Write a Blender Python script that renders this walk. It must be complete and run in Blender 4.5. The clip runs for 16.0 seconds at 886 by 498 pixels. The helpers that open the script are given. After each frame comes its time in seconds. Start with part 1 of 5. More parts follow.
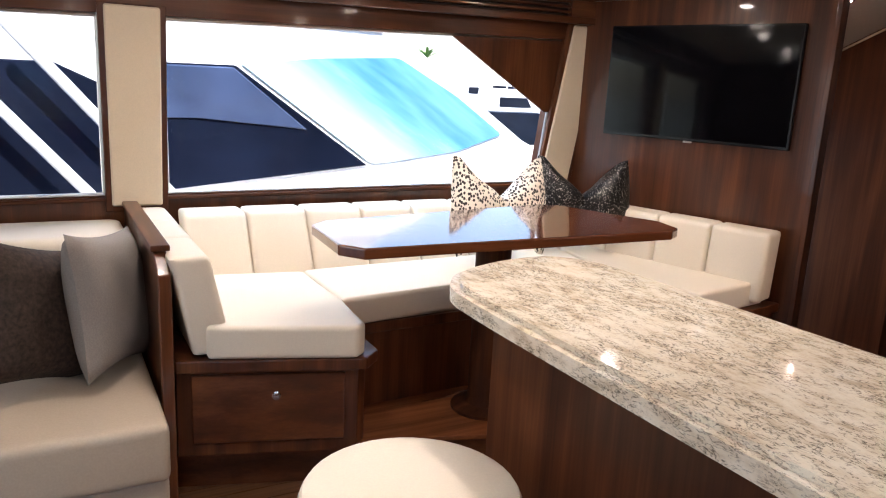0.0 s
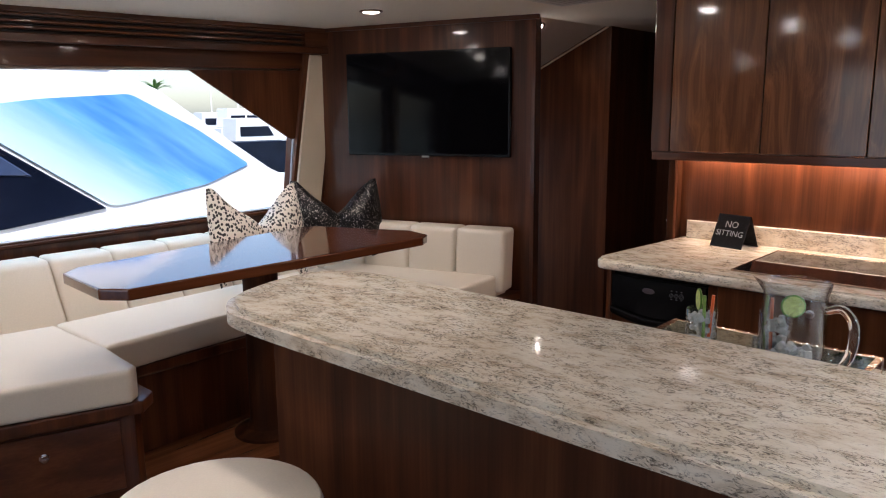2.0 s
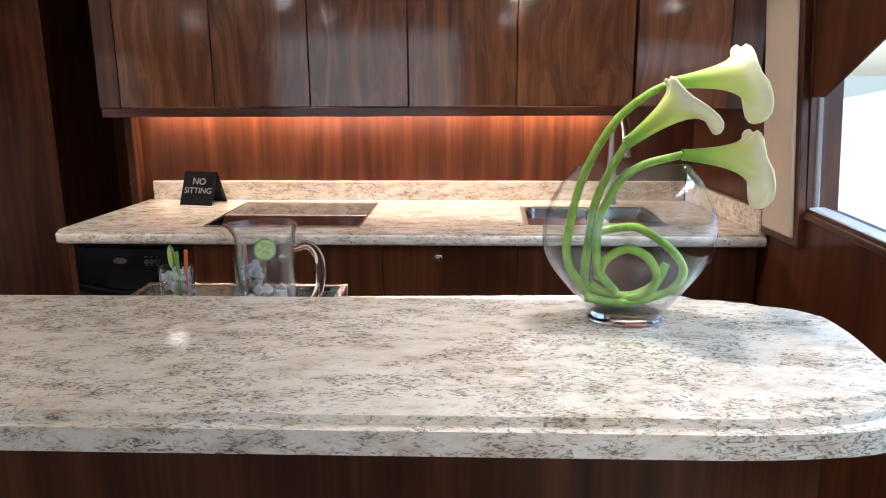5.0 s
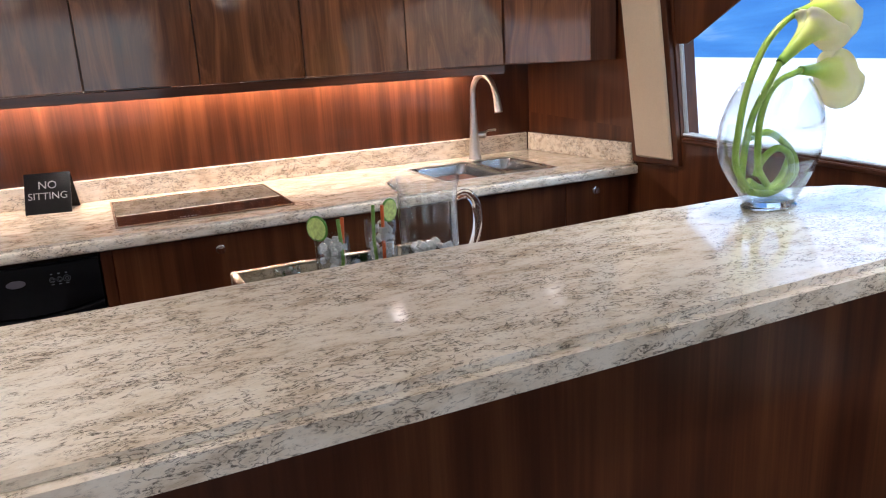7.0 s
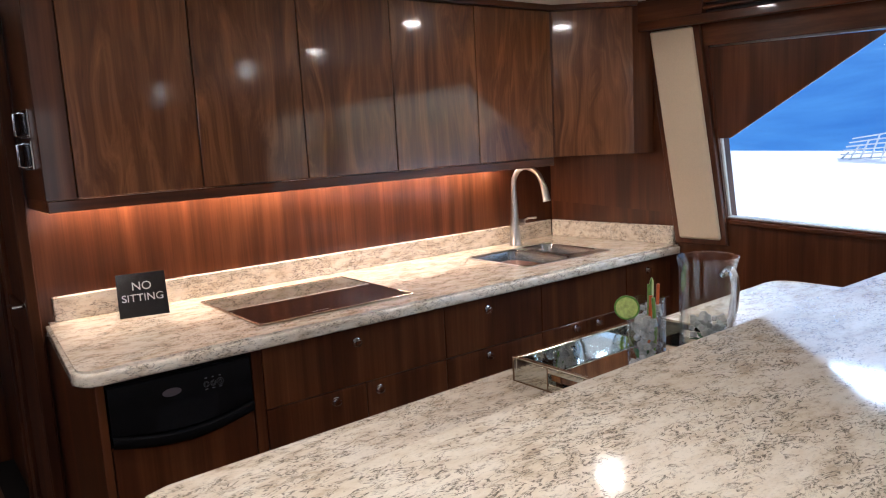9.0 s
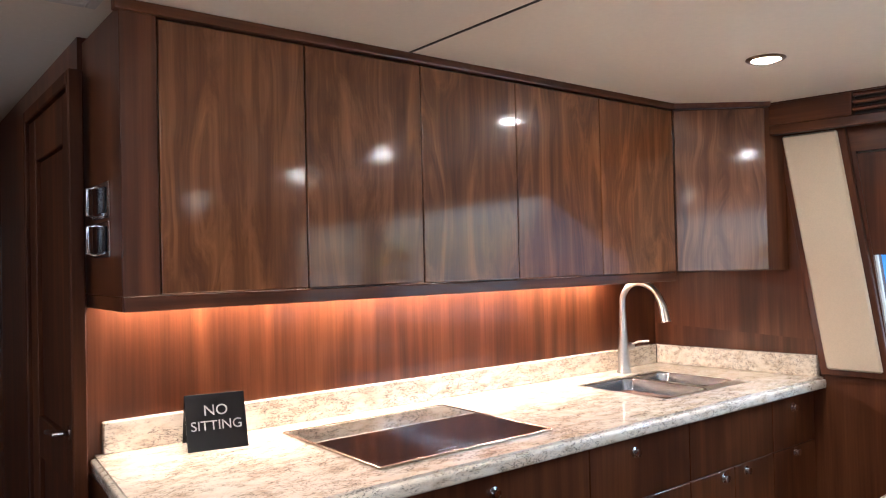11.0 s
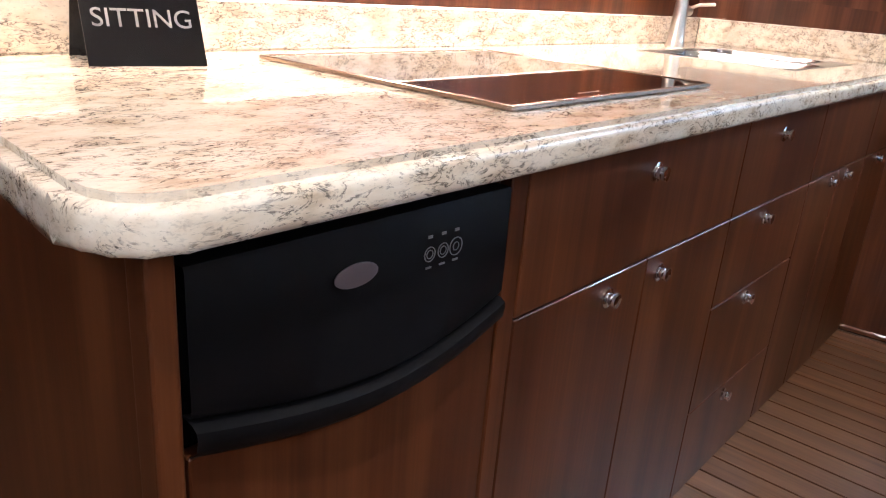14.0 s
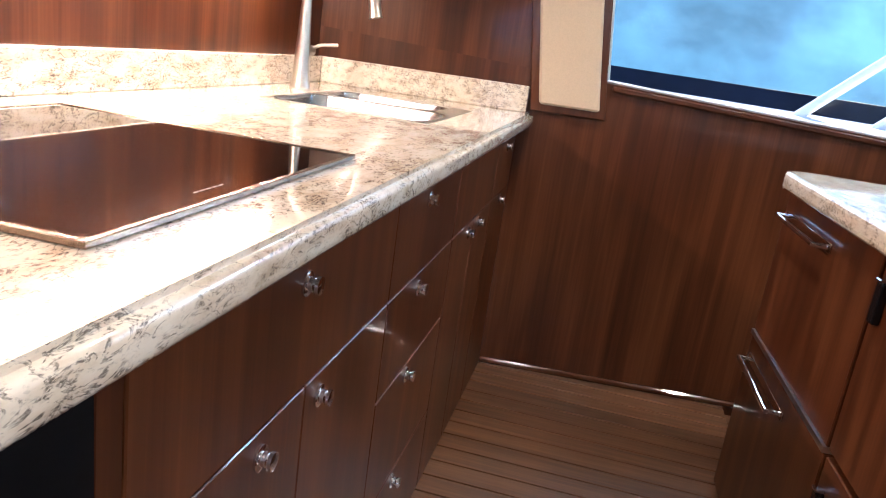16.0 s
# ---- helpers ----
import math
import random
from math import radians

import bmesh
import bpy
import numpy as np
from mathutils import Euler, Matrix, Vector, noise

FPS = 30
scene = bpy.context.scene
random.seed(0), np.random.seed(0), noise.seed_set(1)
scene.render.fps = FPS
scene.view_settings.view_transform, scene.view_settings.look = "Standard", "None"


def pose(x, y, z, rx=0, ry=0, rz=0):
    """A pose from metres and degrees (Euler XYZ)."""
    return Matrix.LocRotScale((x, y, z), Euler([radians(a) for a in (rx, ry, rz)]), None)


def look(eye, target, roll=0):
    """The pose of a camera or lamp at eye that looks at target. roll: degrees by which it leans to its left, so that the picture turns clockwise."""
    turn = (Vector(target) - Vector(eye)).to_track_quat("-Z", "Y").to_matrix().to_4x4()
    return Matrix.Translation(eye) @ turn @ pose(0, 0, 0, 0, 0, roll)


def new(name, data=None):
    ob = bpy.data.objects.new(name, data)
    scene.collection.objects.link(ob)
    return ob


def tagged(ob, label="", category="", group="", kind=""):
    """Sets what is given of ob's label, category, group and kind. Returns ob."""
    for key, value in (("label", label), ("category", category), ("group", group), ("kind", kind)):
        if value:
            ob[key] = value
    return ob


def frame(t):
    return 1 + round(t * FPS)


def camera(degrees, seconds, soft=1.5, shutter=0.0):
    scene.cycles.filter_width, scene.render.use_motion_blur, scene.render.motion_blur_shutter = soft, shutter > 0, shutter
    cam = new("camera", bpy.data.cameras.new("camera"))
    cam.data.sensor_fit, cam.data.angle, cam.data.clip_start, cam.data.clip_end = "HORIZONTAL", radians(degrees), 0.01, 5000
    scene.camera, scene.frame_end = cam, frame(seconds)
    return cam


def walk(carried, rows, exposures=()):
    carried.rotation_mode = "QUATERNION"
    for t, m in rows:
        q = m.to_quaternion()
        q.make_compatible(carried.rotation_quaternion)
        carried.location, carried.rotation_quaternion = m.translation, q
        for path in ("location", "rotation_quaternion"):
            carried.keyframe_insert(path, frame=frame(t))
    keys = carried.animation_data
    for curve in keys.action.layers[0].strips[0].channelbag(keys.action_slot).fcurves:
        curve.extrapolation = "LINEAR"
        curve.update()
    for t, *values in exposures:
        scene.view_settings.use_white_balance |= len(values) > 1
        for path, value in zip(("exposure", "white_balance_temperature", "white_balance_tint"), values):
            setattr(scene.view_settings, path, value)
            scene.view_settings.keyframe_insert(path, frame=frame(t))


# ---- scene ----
cam = camera(61.7, 16.0, soft=1.1)
PATH = [
    (0, (-0.09, -0.048, 1.502), (0.852, 1.661, 1.061), 3.0),
    (0.5, (-0.112, -0.067, 1.524), (1.04, 1.54, 1.223), 1.6),
    (1, (-0.147, -0.091, 1.518), (1.063, 1.48, 1.256), 0.1),
    (1.5, (-0.187, -0.119, 1.511), (1.077, 1.408, 1.246), -0.2),
    (2, (-0.205, -0.171, 1.51), (1.248, 1.154, 1.146), -0.5),
    (2.5, (-0.195, -0.287, 1.518), (1.409, 0.829, 1.093), -0.8),
    (3, (-0.152, -0.375, 1.512), (1.593, 0.477, 1.035), -0.7),
    (3.5, (-0.135, -0.426, 1.52), (1.718, 0.18, 1.073), -0.4),
    (4, (-0.134, -0.434, 1.513), (1.774, -0.002, 1.097), -0.3),
    (4.2, (-0.146, -0.41, 1.505), (1.771, -0.011, 1.097), -0.4),
    (6.3, (-0.013, 0.541, 1.418), (1.795, -0.109, 0.862), -1.7),
    (6.5, (-0.047, 0.656, 1.422), (1.731, -0.08, 0.878), -2.6),
    (7, (0.003, 0.875, 1.413), (1.758, 0.069, 0.893), -3.1),
    (7.5, (0.21, 1.105, 1.421), (1.889, 0.143, 0.913), -3.8),
    (8, (0.324, 1.328, 1.422), (1.939, 0.241, 0.961), -4.0),
    (8.5, (0.367, 1.604, 1.454), (1.918, 0.41, 1.046), -3.4),
    (9, (0.423, 1.722, 1.462), (1.996, 0.525, 1.159), -3.1),
    (9.5, (0.63, 1.755, 1.431), (2.195, 0.518, 1.29), -3.4),
    (9.6, (0.675, 1.758, 1.439), (2.247, 0.527, 1.325), -3.2),
    (9.7, (0.7, 1.765, 1.427), (2.294, 0.559, 1.354), -3.3),
    (11.8, (1.361, 1.787, 1.389), (2.903, 0.513, 1.415), 0.1),
    (12, (1.439, 1.752, 1.381), (2.973, 0.469, 1.377), 0.8),
    (12.1, (1.464, 1.733, 1.369), (3.0, 0.453, 1.355), 0.9),
    (12.5, (1.581, 1.688, 1.282), (3.131, 0.438, 1.094), 2.1),
    (13, (1.752, 1.617, 1.18), (3.245, 0.393, 0.658), 3.9),
    (13.2, (1.837, 1.586, 1.13), (3.278, 0.344, 0.516), 4.3),
    (13.5, (1.912, 1.564, 1.077), (3.27, 0.278, 0.368), 3.6),
    (14, (1.987, 1.563, 1.06), (3.2, 0.126, 0.378), 4.6),
    (14.5, (2.019, 1.525, 1.06), (3.187, 0.037, 0.412), 5.7),
    (15, (2.077, 1.429, 1.064), (3.12, -0.158, 0.436), 6.6),
    (15.5, (2.123, 1.348, 1.084), (2.898, -0.397, 0.489), 7.8),
    (16, (2.141, 1.307, 1.104), (2.523, -0.582, 0.568), 8.1),
]
EXPOSURES = [(0.0, 1.18, 6250, 14), (0.4, 0.77, 6150, 14), (1.5, 0.28, 5900, 14), (2.2, 0.42, 5950, 14), (3.0, 0.82, 5900, 12), (4.2, 0.68, 5600, 11), (7.5, 0.68, 5700, 12), (8.5, 0.48, 5700, 12), (9.5, 0.72, 5650, 10), (12.0, 1.45, 5450, 10), (13.0, 1.18, 5450, 10), (14.0, 1.52, 5600, 11), (16.0, 1.55, 5650, 11)]
walk(cam, [(t, look(eye, target, roll)) for t, eye, target, roll in PATH], EXPOSURES)

# ---- light ----
world = bpy.data.worlds.new("sky")
scene.world = world
world.use_nodes = True
_sky = world.node_tree.nodes.new("ShaderNodeTexSky")
_sky.sky_type, _sky.sun_disc = "NISHITA", False
SUN_EL, SUN_AZ = 52.0, 200.0
_sky.sun_elevation, _sky.sun_rotation = radians(SUN_EL), radians(SUN_AZ)
_bg = world.node_tree.nodes["Background"]
_bg.inputs["Strength"].default_value = 0.15
world.node_tree.links.new(_sky.outputs[0], _bg.inputs["Color"])
sun_data = bpy.data.lights.new("sun", "SUN")
sun_data.energy, sun_data.angle, sun_data.color = 5.0, radians(0.5), (1.0, 0.95, 0.88)
_az, _el = radians(SUN_AZ), radians(SUN_EL)
sun_dir = Vector((math.sin(_az) * math.cos(_el), math.cos(_az) * math.cos(_el), math.sin(_el)))
new("sun", sun_data).matrix_world = look(sun_dir * 30, (0, 0, 0))


def area(name, m, sx, sy, watts, color):
    d = bpy.data.lights.new(name, "AREA")
    d.shape, d.size, d.size_y, d.energy, d.color = "RECTANGLE", sx, sy, watts, color
    o = new(name, d)
    o.matrix_world = m
    return o


def ceiling_spot(x, y, z, watts):
    d = bpy.data.lights.new("ceiling_spot", "SPOT")
    d.energy, d.color, d.spot_size, d.spot_blend, d.shadow_soft_size = watts, (1.0, 0.87, 0.74), radians(88), 0.8, 0.035
    new("ceiling_spot", d).matrix_world = pose(x, y, z)


# daylight that comes in through the side windows and the aft doors
area("port_daylight", look((1.45, 3.68, 1.95), (1.45, 2.3, 0.55)), 2.0, 0.2, 17, (0.66, 0.84, 1.0))
area("starboard_daylight", look((0.9, -1.75, 1.93), (0.9, 0.2, 0.75)), 2.4, 0.22, 22, (0.62, 0.82, 1.0))
area("aft_daylight", look((-3.3, 1.2, 1.2), (2.0, 1.2, 0.9)), 2.2, 1.5, 7, (0.82, 0.92, 1.0))
# the strip light under the galley cabinets
area("strip_light", pose(3.085, 0.295, 1.329, 0, 0, 90), 1.96, 0.018, 12.0, (1.0, 0.72, 0.52))

# ---- materials ----


def nodes_of(name):
    m = bpy.data.materials.new(name)
    m.use_nodes = True
    nt = m.node_tree
    return m, nt, nt.nodes["Principled BSDF"]


def node(nt, kind, **kw):
    n = nt.nodes.new(kind)
    for k, v in kw.items():
        n.inputs[k.replace("_", " ")].default_value = v
    return n


def ramp(nt, fac, stops):
    r = nt.nodes.new("ShaderNodeValToRGB")
    while len(r.color_ramp.elements) < len(stops):
        r.color_ramp.elements.new(0.5)
    for e, (p, c) in zip(r.color_ramp.elements, stops):
        e.position, e.color = p, (*c, 1)
    nt.links.new(fac, r.inputs[0])
    return r.outputs[0]


def coords(nt, scale, rot=(0, 0, 0), kind="Object", per_object=0.0):
    tc = nt.nodes.new("ShaderNodeTexCoord")
    mp = nt.nodes.new("ShaderNodeMapping")
    mp.inputs["Scale"].default_value = scale
    mp.inputs["Rotation"].default_value = rot
    nt.links.new(tc.outputs[kind], mp.inputs["Vector"])
    if per_object:
        info = nt.nodes.new("ShaderNodeObjectInfo")
        mul = nt.nodes.new("ShaderNodeVectorMath")
        mul.operation = "SCALE"
        comb = nt.nodes.new("ShaderNodeCombineXYZ")
        for k in range(3):
            nt.links.new(info.outputs["Random"], comb.inputs[k])
        nt.links.new(comb.outputs[0], mul.inputs[0])
        mul.inputs["Scale"].default_value = per_object
        nt.links.new(mul.outputs[0], mp.inputs["Location"])
    return mp.outputs[0]


def bump(nt, b, height, strength, dist=0.002):
    n = nt.nodes.new("ShaderNodeBump")
    n.inputs["Strength"].default_value, n.inputs["Distance"].default_value = strength, dist
    nt.links.new(height, n.inputs["Height"])
    nt.links.new(n.outputs[0], b.inputs["Normal"])


def plain(name, color, rough=0.5, metal=0.0, vary=0.06, scale=30.0, relief=0.0, coat=0.0, trans=0.0, ior=1.45, spec=0.5):
    m, nt, b = nodes_of(name)
    v = coords(nt, (1, 1, 1))
    n = node(nt, "ShaderNodeTexNoise", Scale=scale, Detail=4.0)
    nt.links.new(v, n.inputs["Vector"])
    lo = tuple(max(0, c * (1 - vary)) for c in color)
    hi = tuple(min(1, c * (1 + vary)) for c in color)
    nt.links.new(ramp(nt, n.outputs["Fac"], [(0.3, lo), (0.7, hi)]), b.inputs["Base Color"])
    b.inputs["Roughness"].default_value, b.inputs["Metallic"].default_value = rough, metal
    b.inputs["Coat Weight"].default_value, b.inputs["Specular IOR Level"].default_value = coat, spec
    b.inputs["Transmission Weight"].default_value, b.inputs["IOR"].default_value = trans, ior
    if relief:
        bump(nt, b, n.outputs["Fac"], relief)
    return m


def wood(name, dark, mid, light, axis="z", rough=0.36, coat=0.36, figure=0.6, per_object=7.0, blend=0.74, spec=0.25, sheen=0.07, across=3.2, along=0.55, warp=0.0):
    """Varnished veneer whose grain runs along one axis, with cathedral figure and fine pores."""
    m, nt, b = nodes_of(name)
    k = {"x": 0, "y": 1, "z": 2}[axis]
    s1, s2, s3 = [across] * 3, [26.0] * 3, [160.0] * 3
    s1[k], s2[k], s3[k] = along, 0.8, 3.0
    v1 = coords(nt, s1, per_object=per_object)
    v2 = coords(nt, s2, per_object=per_object)
    v3 = coords(nt, s3, per_object=per_object)
    big = node(nt, "ShaderNodeTexNoise", Scale=1.0, Detail=2.0, Distortion=0.6 * figure)
    nt.links.new(v1, big.inputs["Vector"])
    mul = nt.nodes.new("ShaderNodeMath")
    mul.operation = "MULTIPLY"
    mul.inputs[1].default_value = 17.0 * figure
    nt.links.new(big.outputs["Fac"], mul.inputs[0])
    sine = nt.nodes.new("ShaderNodeMath")
    sine.operation = "PINGPONG"
    sine.inputs[1].default_value = 1.0
    nt.links.new(mul.outputs[0], sine.inputs[0])
    fine = node(nt, "ShaderNodeTexNoise", Scale=1.0, Detail=5.0, Roughness=0.65)
    if warp:
        shift = nt.nodes.new("ShaderNodeCombineXYZ")
        push = nt.nodes.new("ShaderNodeMath")
        push.operation = "MULTIPLY"
        push.inputs[1].default_value = warp
        nt.links.new(big.outputs["Fac"], push.inputs[0])
        for q in range(3):
            if q != k:
                nt.links.new(push.outputs[0], shift.inputs[q])
        moved = nt.nodes.new("ShaderNodeVectorMath")
        nt.links.new(v2, moved.inputs[0])
        nt.links.new(shift.outputs[0], moved.inputs[1])
        v2 = moved.outputs[0]
    nt.links.new(v2, fine.inputs["Vector"])
    pore = node(nt, "ShaderNodeTexNoise", Scale=1.0, Detail=2.0)
    nt.links.new(v3, pore.inputs["Vector"])
    mix = nt.nodes.new("ShaderNodeMix")
    mix.inputs["Factor"].default_value = blend
    nt.links.new(sine.outputs[0], mix.inputs["A"])
    nt.links.new(fine.outputs["Fac"], mix.inputs["B"])
    mix2 = nt.nodes.new("ShaderNodeMix")
    mix2.inputs["Factor"].default_value = 0.16
    nt.links.new(mix.outputs["Result"], mix2.inputs["A"])
    nt.links.new(pore.outputs["Fac"], mix2.inputs["B"])
    nt.links.new(ramp(nt, mix2.outputs["Result"], [(0.2, dark), (0.48, mid), (0.8, light)]), b.inputs["Base Color"])
    b.inputs["Roughness"].default_value, b.inputs["Specular IOR Level"].default_value = rough, spec
    b.inputs["Coat Weight"].default_value, b.inputs["Coat Roughness"].default_value = coat, sheen
    bump(nt, b, pore.outputs["Fac"], 0.05, 0.0005)
    return m


def granite(name):
    """Polished cream stone: soft beige clouds and clusters of thin dark squiggles."""
    m, nt, b = nodes_of(name)
    v = coords(nt, (1.0, 1.0, 1.0))
    vs = coords(nt, (1.25, 0.62, 1.6), rot=(0, 0, 0.45))

    def noise(vec, **kw):
        n = node(nt, "ShaderNodeTexNoise", **kw)
        nt.links.new(vec, n.inputs["Vector"])
        return n.outputs["Fac"]

    def math_node(op, a, k, c=None):
        n = nt.nodes.new("ShaderNodeMath")
        n.operation = op
        n.use_clamp = op == "MULTIPLY_ADD"
        for slot, q in enumerate((a, k, c)):
            if isinstance(q, float):
                n.inputs[slot].default_value = q
            elif q is not None:
                nt.links.new(q, n.inputs[slot])
        return n.outputs[0]

    soft = noise(vs, Scale=24.0, Detail=5.0, Roughness=0.62)
    patch = noise(vs, Scale=9.0, Detail=4.0, Roughness=0.6)
    wave = noise(vs, Scale=50.0, Detail=4.0, Roughness=0.62, Distortion=0.9)
    speck = noise(vs, Scale=210.0, Detail=4.0, Roughness=0.65)
    grain = noise(v, Scale=420.0, Detail=2.0)
    base = ramp(nt, soft, [(0.32, (0.57, 0.470, 0.350)), (0.46, (0.77, 0.680, 0.550)), (0.62, (0.86, 0.795, 0.685))])
    line = ramp(nt, math_node("ABSOLUTE", math_node("SUBTRACT", wave, 0.5), 0.0), [(0.0, (1, 1, 1)), (0.020, (0.8, 0.8, 0.8)), (0.045, (0, 0, 0))])
    where = ramp(nt, math_node("MULTIPLY_ADD", soft, 0.45, math_node("MULTIPLY", patch, 0.60)), [(0.515, (1, 1, 1)), (0.59, (0.06, 0.06, 0.06))])
    dots = ramp(nt, speck, [(0.36, (1, 1, 1)), (0.42, (0, 0, 0))])
    fleck = ramp(nt, noise(vs, Scale=80.0, Detail=5.0, Roughness=0.66, Distortion=0.6), [(0.345, (1, 1, 1)), (0.385, (0, 0, 0))])
    breaks = ramp(nt, speck, [(0.45, (1, 1, 1)), (0.60, (0.1, 0.1, 0.1))])
    streak = math_node("MULTIPLY", math_node("MULTIPLY", line, where), breaks)
    fac = math_node("MULTIPLY_ADD", dots, 0.20, streak)
    fac = math_node("MULTIPLY_ADD", fleck, 0.50, fac)
    fac = math_node("MULTIPLY", fac, math_node("ADD", math_node("MULTIPLY", grain, 0.4), 0.62))
    mix = nt.nodes.new("ShaderNodeMix")
    mix.data_type = "RGBA"
    nt.links.new(fac, mix.inputs["Factor"])
    nt.links.new(base, mix.inputs["A"])
    mix.inputs["B"].default_value = (0.066, 0.053, 0.046, 1)
    nt.links.new(mix.outputs["Result"], b.inputs["Base Color"])
    b.inputs["Roughness"].default_value = 0.08
    b.inputs["Specular IOR Level"].default_value = 0.4
    b.inputs["Coat Weight"].default_value = 0.55
    b.inputs["Coat Roughness"].default_value = 0.04
    return m


def glowing(name, color, strength):
    m, nt, b = nodes_of(name)
    b.inputs["Base Color"].default_value = (*color, 1)
    b.inputs["Emission Color"].default_value = (*color, 1)
    b.inputs["Emission Strength"].default_value = strength
    return m


WALNUT = ((0.026, 0.0070, 0.0026), (0.076, 0.0222, 0.0078), (0.165, 0.056, 0.0195))
M_wood = wood("walnut_upright", *WALNUT)
M_wood_y = wood("walnut_athwart", *WALNUT, axis="y")
M_wood_x = wood("walnut_fore_aft", *WALNUT, axis="x")
M_mahogany = wood("table_veneer", (0.045, 0.013, 0.006), (0.12, 0.036, 0.014), (0.2, 0.068, 0.026), axis="x", rough=0.12, coat=1.0, figure=0.5)
M_granite = granite("cream_granite")
M_leather = plain("cream_leather", (0.74, 0.66, 0.55), rough=0.42, vary=0.03, scale=180, relief=0.12)
M_sofa = plain("beige_leather", (0.43, 0.355, 0.275), rough=0.45, vary=0.04, scale=150, relief=0.12)
M_ceiling = plain("cream_vinyl", (0.70, 0.63, 0.53), rough=0.7, vary=0.02, scale=60, relief=0.03)
M_panel = plain("beige_padding", (0.68, 0.56, 0.41), rough=0.75, vary=0.04, scale=220, relief=0.2)
M_black = plain("black_gloss", (0.008, 0.008, 0.010), rough=0.18, vary=0.1)
M_screen = plain("black_screen", (0.002, 0.002, 0.003), rough=0.07, vary=0.1, spec=0.3)
M_hob = plain("black_ceramic_glass", (0.008, 0.006, 0.006), rough=0.03, vary=0.1)
M_chrome = plain("chrome", (0.82, 0.82, 0.84), rough=0.08, metal=1.0, vary=0.02)
M_steel = plain("brushed_steel", (0.60, 0.57, 0.53), rough=0.28, metal=1.0, vary=0.05, scale=120)
M_mirror = plain("silvered_mirror", (0.84, 0.86, 0.83), rough=0.03, metal=1.0, vary=0.02)
M_mirror_dim = plain("bevelled_mirror_side", (0.62, 0.62, 0.58), rough=0.04, metal=1.0, vary=0.03)
M_white = plain("white_gelcoat", (0.80, 0.81, 0.82), rough=0.25, vary=0.02, coat=0.3)
M_dark = plain("dark_joint_and_slot_shade", (0.012, 0.007, 0.005), rough=0.6)
M_rubber = plain("dark_caulk", (0.012, 0.010, 0.009), rough=0.7)


# ---- further materials ----
M_wood_fig = wood("walnut_figured", (0.040, 0.0132, 0.0053), (0.146, 0.051, 0.0172), (0.35, 0.141, 0.049), figure=0.7, per_object=11.0, blend=0.84, rough=0.34, coat=1.0, spec=0.2, sheen=0.09, across=4.2, along=1.3, warp=9.0)
M_gloss = wood("walnut_gloss", *WALNUT, axis="x", rough=0.10, coat=1.0)
M_bronze = plain("bronze_rim", (0.20, 0.13, 0.08), rough=0.3, metal=1.0)
M_silver = plain("champagne_silver", (0.72, 0.68, 0.58), rough=0.2, metal=1.0)
M_lamp = glowing("lamp_lens", (1.0, 0.86, 0.72), 110.0)
M_led = glowing("amber_led", (1.0, 0.62, 0.36), 5.0)
M_vent = plain("white_grille_paint", (0.52, 0.49, 0.45), rough=0.5, vary=0.03)
M_plastic = plain("black_plastic", (0.005, 0.005, 0.006), rough=0.5, vary=0.15, spec=0.12)
M_mark = plain("grey_print", (0.45, 0.45, 0.45), rough=0.4)
M_sign = plain("silver_sign_print", (0.42, 0.41, 0.40), rough=0.3, metal=0.4)
M_badge = plain("silver_badge", (0.20, 0.17, 0.19), rough=0.35, metal=0.5)
# matt walnut, darkened so the cabin door's shade is in the colour
M_wood_dull = wood("walnut_matt_shaded", (0.012, 0.0034, 0.0014), (0.042, 0.0125, 0.0046), (0.105, 0.034, 0.012), rough=0.6, coat=0.0, spec=0.12)
M_wood_satin = wood("walnut_satin", *WALNUT, rough=0.48, coat=0.1, spec=0.2)
M_button = plain("grey_button_print", (0.20, 0.20, 0.20), rough=0.5)
M_basin = plain("dull_basin_steel", (0.34, 0.34, 0.35), rough=0.22, metal=1.0, vary=0.06, scale=90)
M_edge = plain("bronzed_edge", (0.40, 0.31, 0.25), rough=0.25, metal=1.0)
M_pane = plain("window_glass", (1, 1, 1), rough=0.0, vary=0.0, trans=1.0, ior=1.12)
M_glass = plain("clear_glass", (1, 1, 1), rough=0.0, vary=0.0, trans=1.0, ior=1.47)
M_ice = plain("ice", (0.90, 0.93, 0.94), rough=0.08, vary=0.0, trans=0.55, ior=1.31)
M_lime = plain("lime_flesh", (0.45, 0.55, 0.16), rough=0.4, vary=0.25, scale=160)
M_lime_rind = plain("lime_rind", (0.10, 0.25, 0.03), rough=0.35, vary=0.2)
M_leaf = plain("mint_leaf", (0.025, 0.10, 0.018), rough=0.45, vary=0.4, scale=90)
M_frond = plain("palm_frond", (0.22, 0.36, 0.10), rough=0.5, vary=0.3, scale=3)
M_leaf2 = plain("cucumber", (0.16, 0.30, 0.06), rough=0.4, vary=0.3, scale=90)
M_carrot = plain("orange_stirrer", (0.60, 0.12, 0.03), rough=0.35)
M_stem = plain("lily_stem", (0.27, 0.44, 0.06), rough=0.35, vary=0.25, scale=60)
M_spadix = plain("spadix", (0.70, 0.45, 0.05), rough=0.6, vary=0.2, scale=200)
M_greywool = plain("grey_cushion_cloth", (0.23, 0.20, 0.18), rough=0.75, vary=0.12, scale=240, relief=0.3)
M_fur = plain("dark_brown_fur", (0.035, 0.020, 0.014), rough=0.8, vary=0.6, scale=70, relief=1.0)
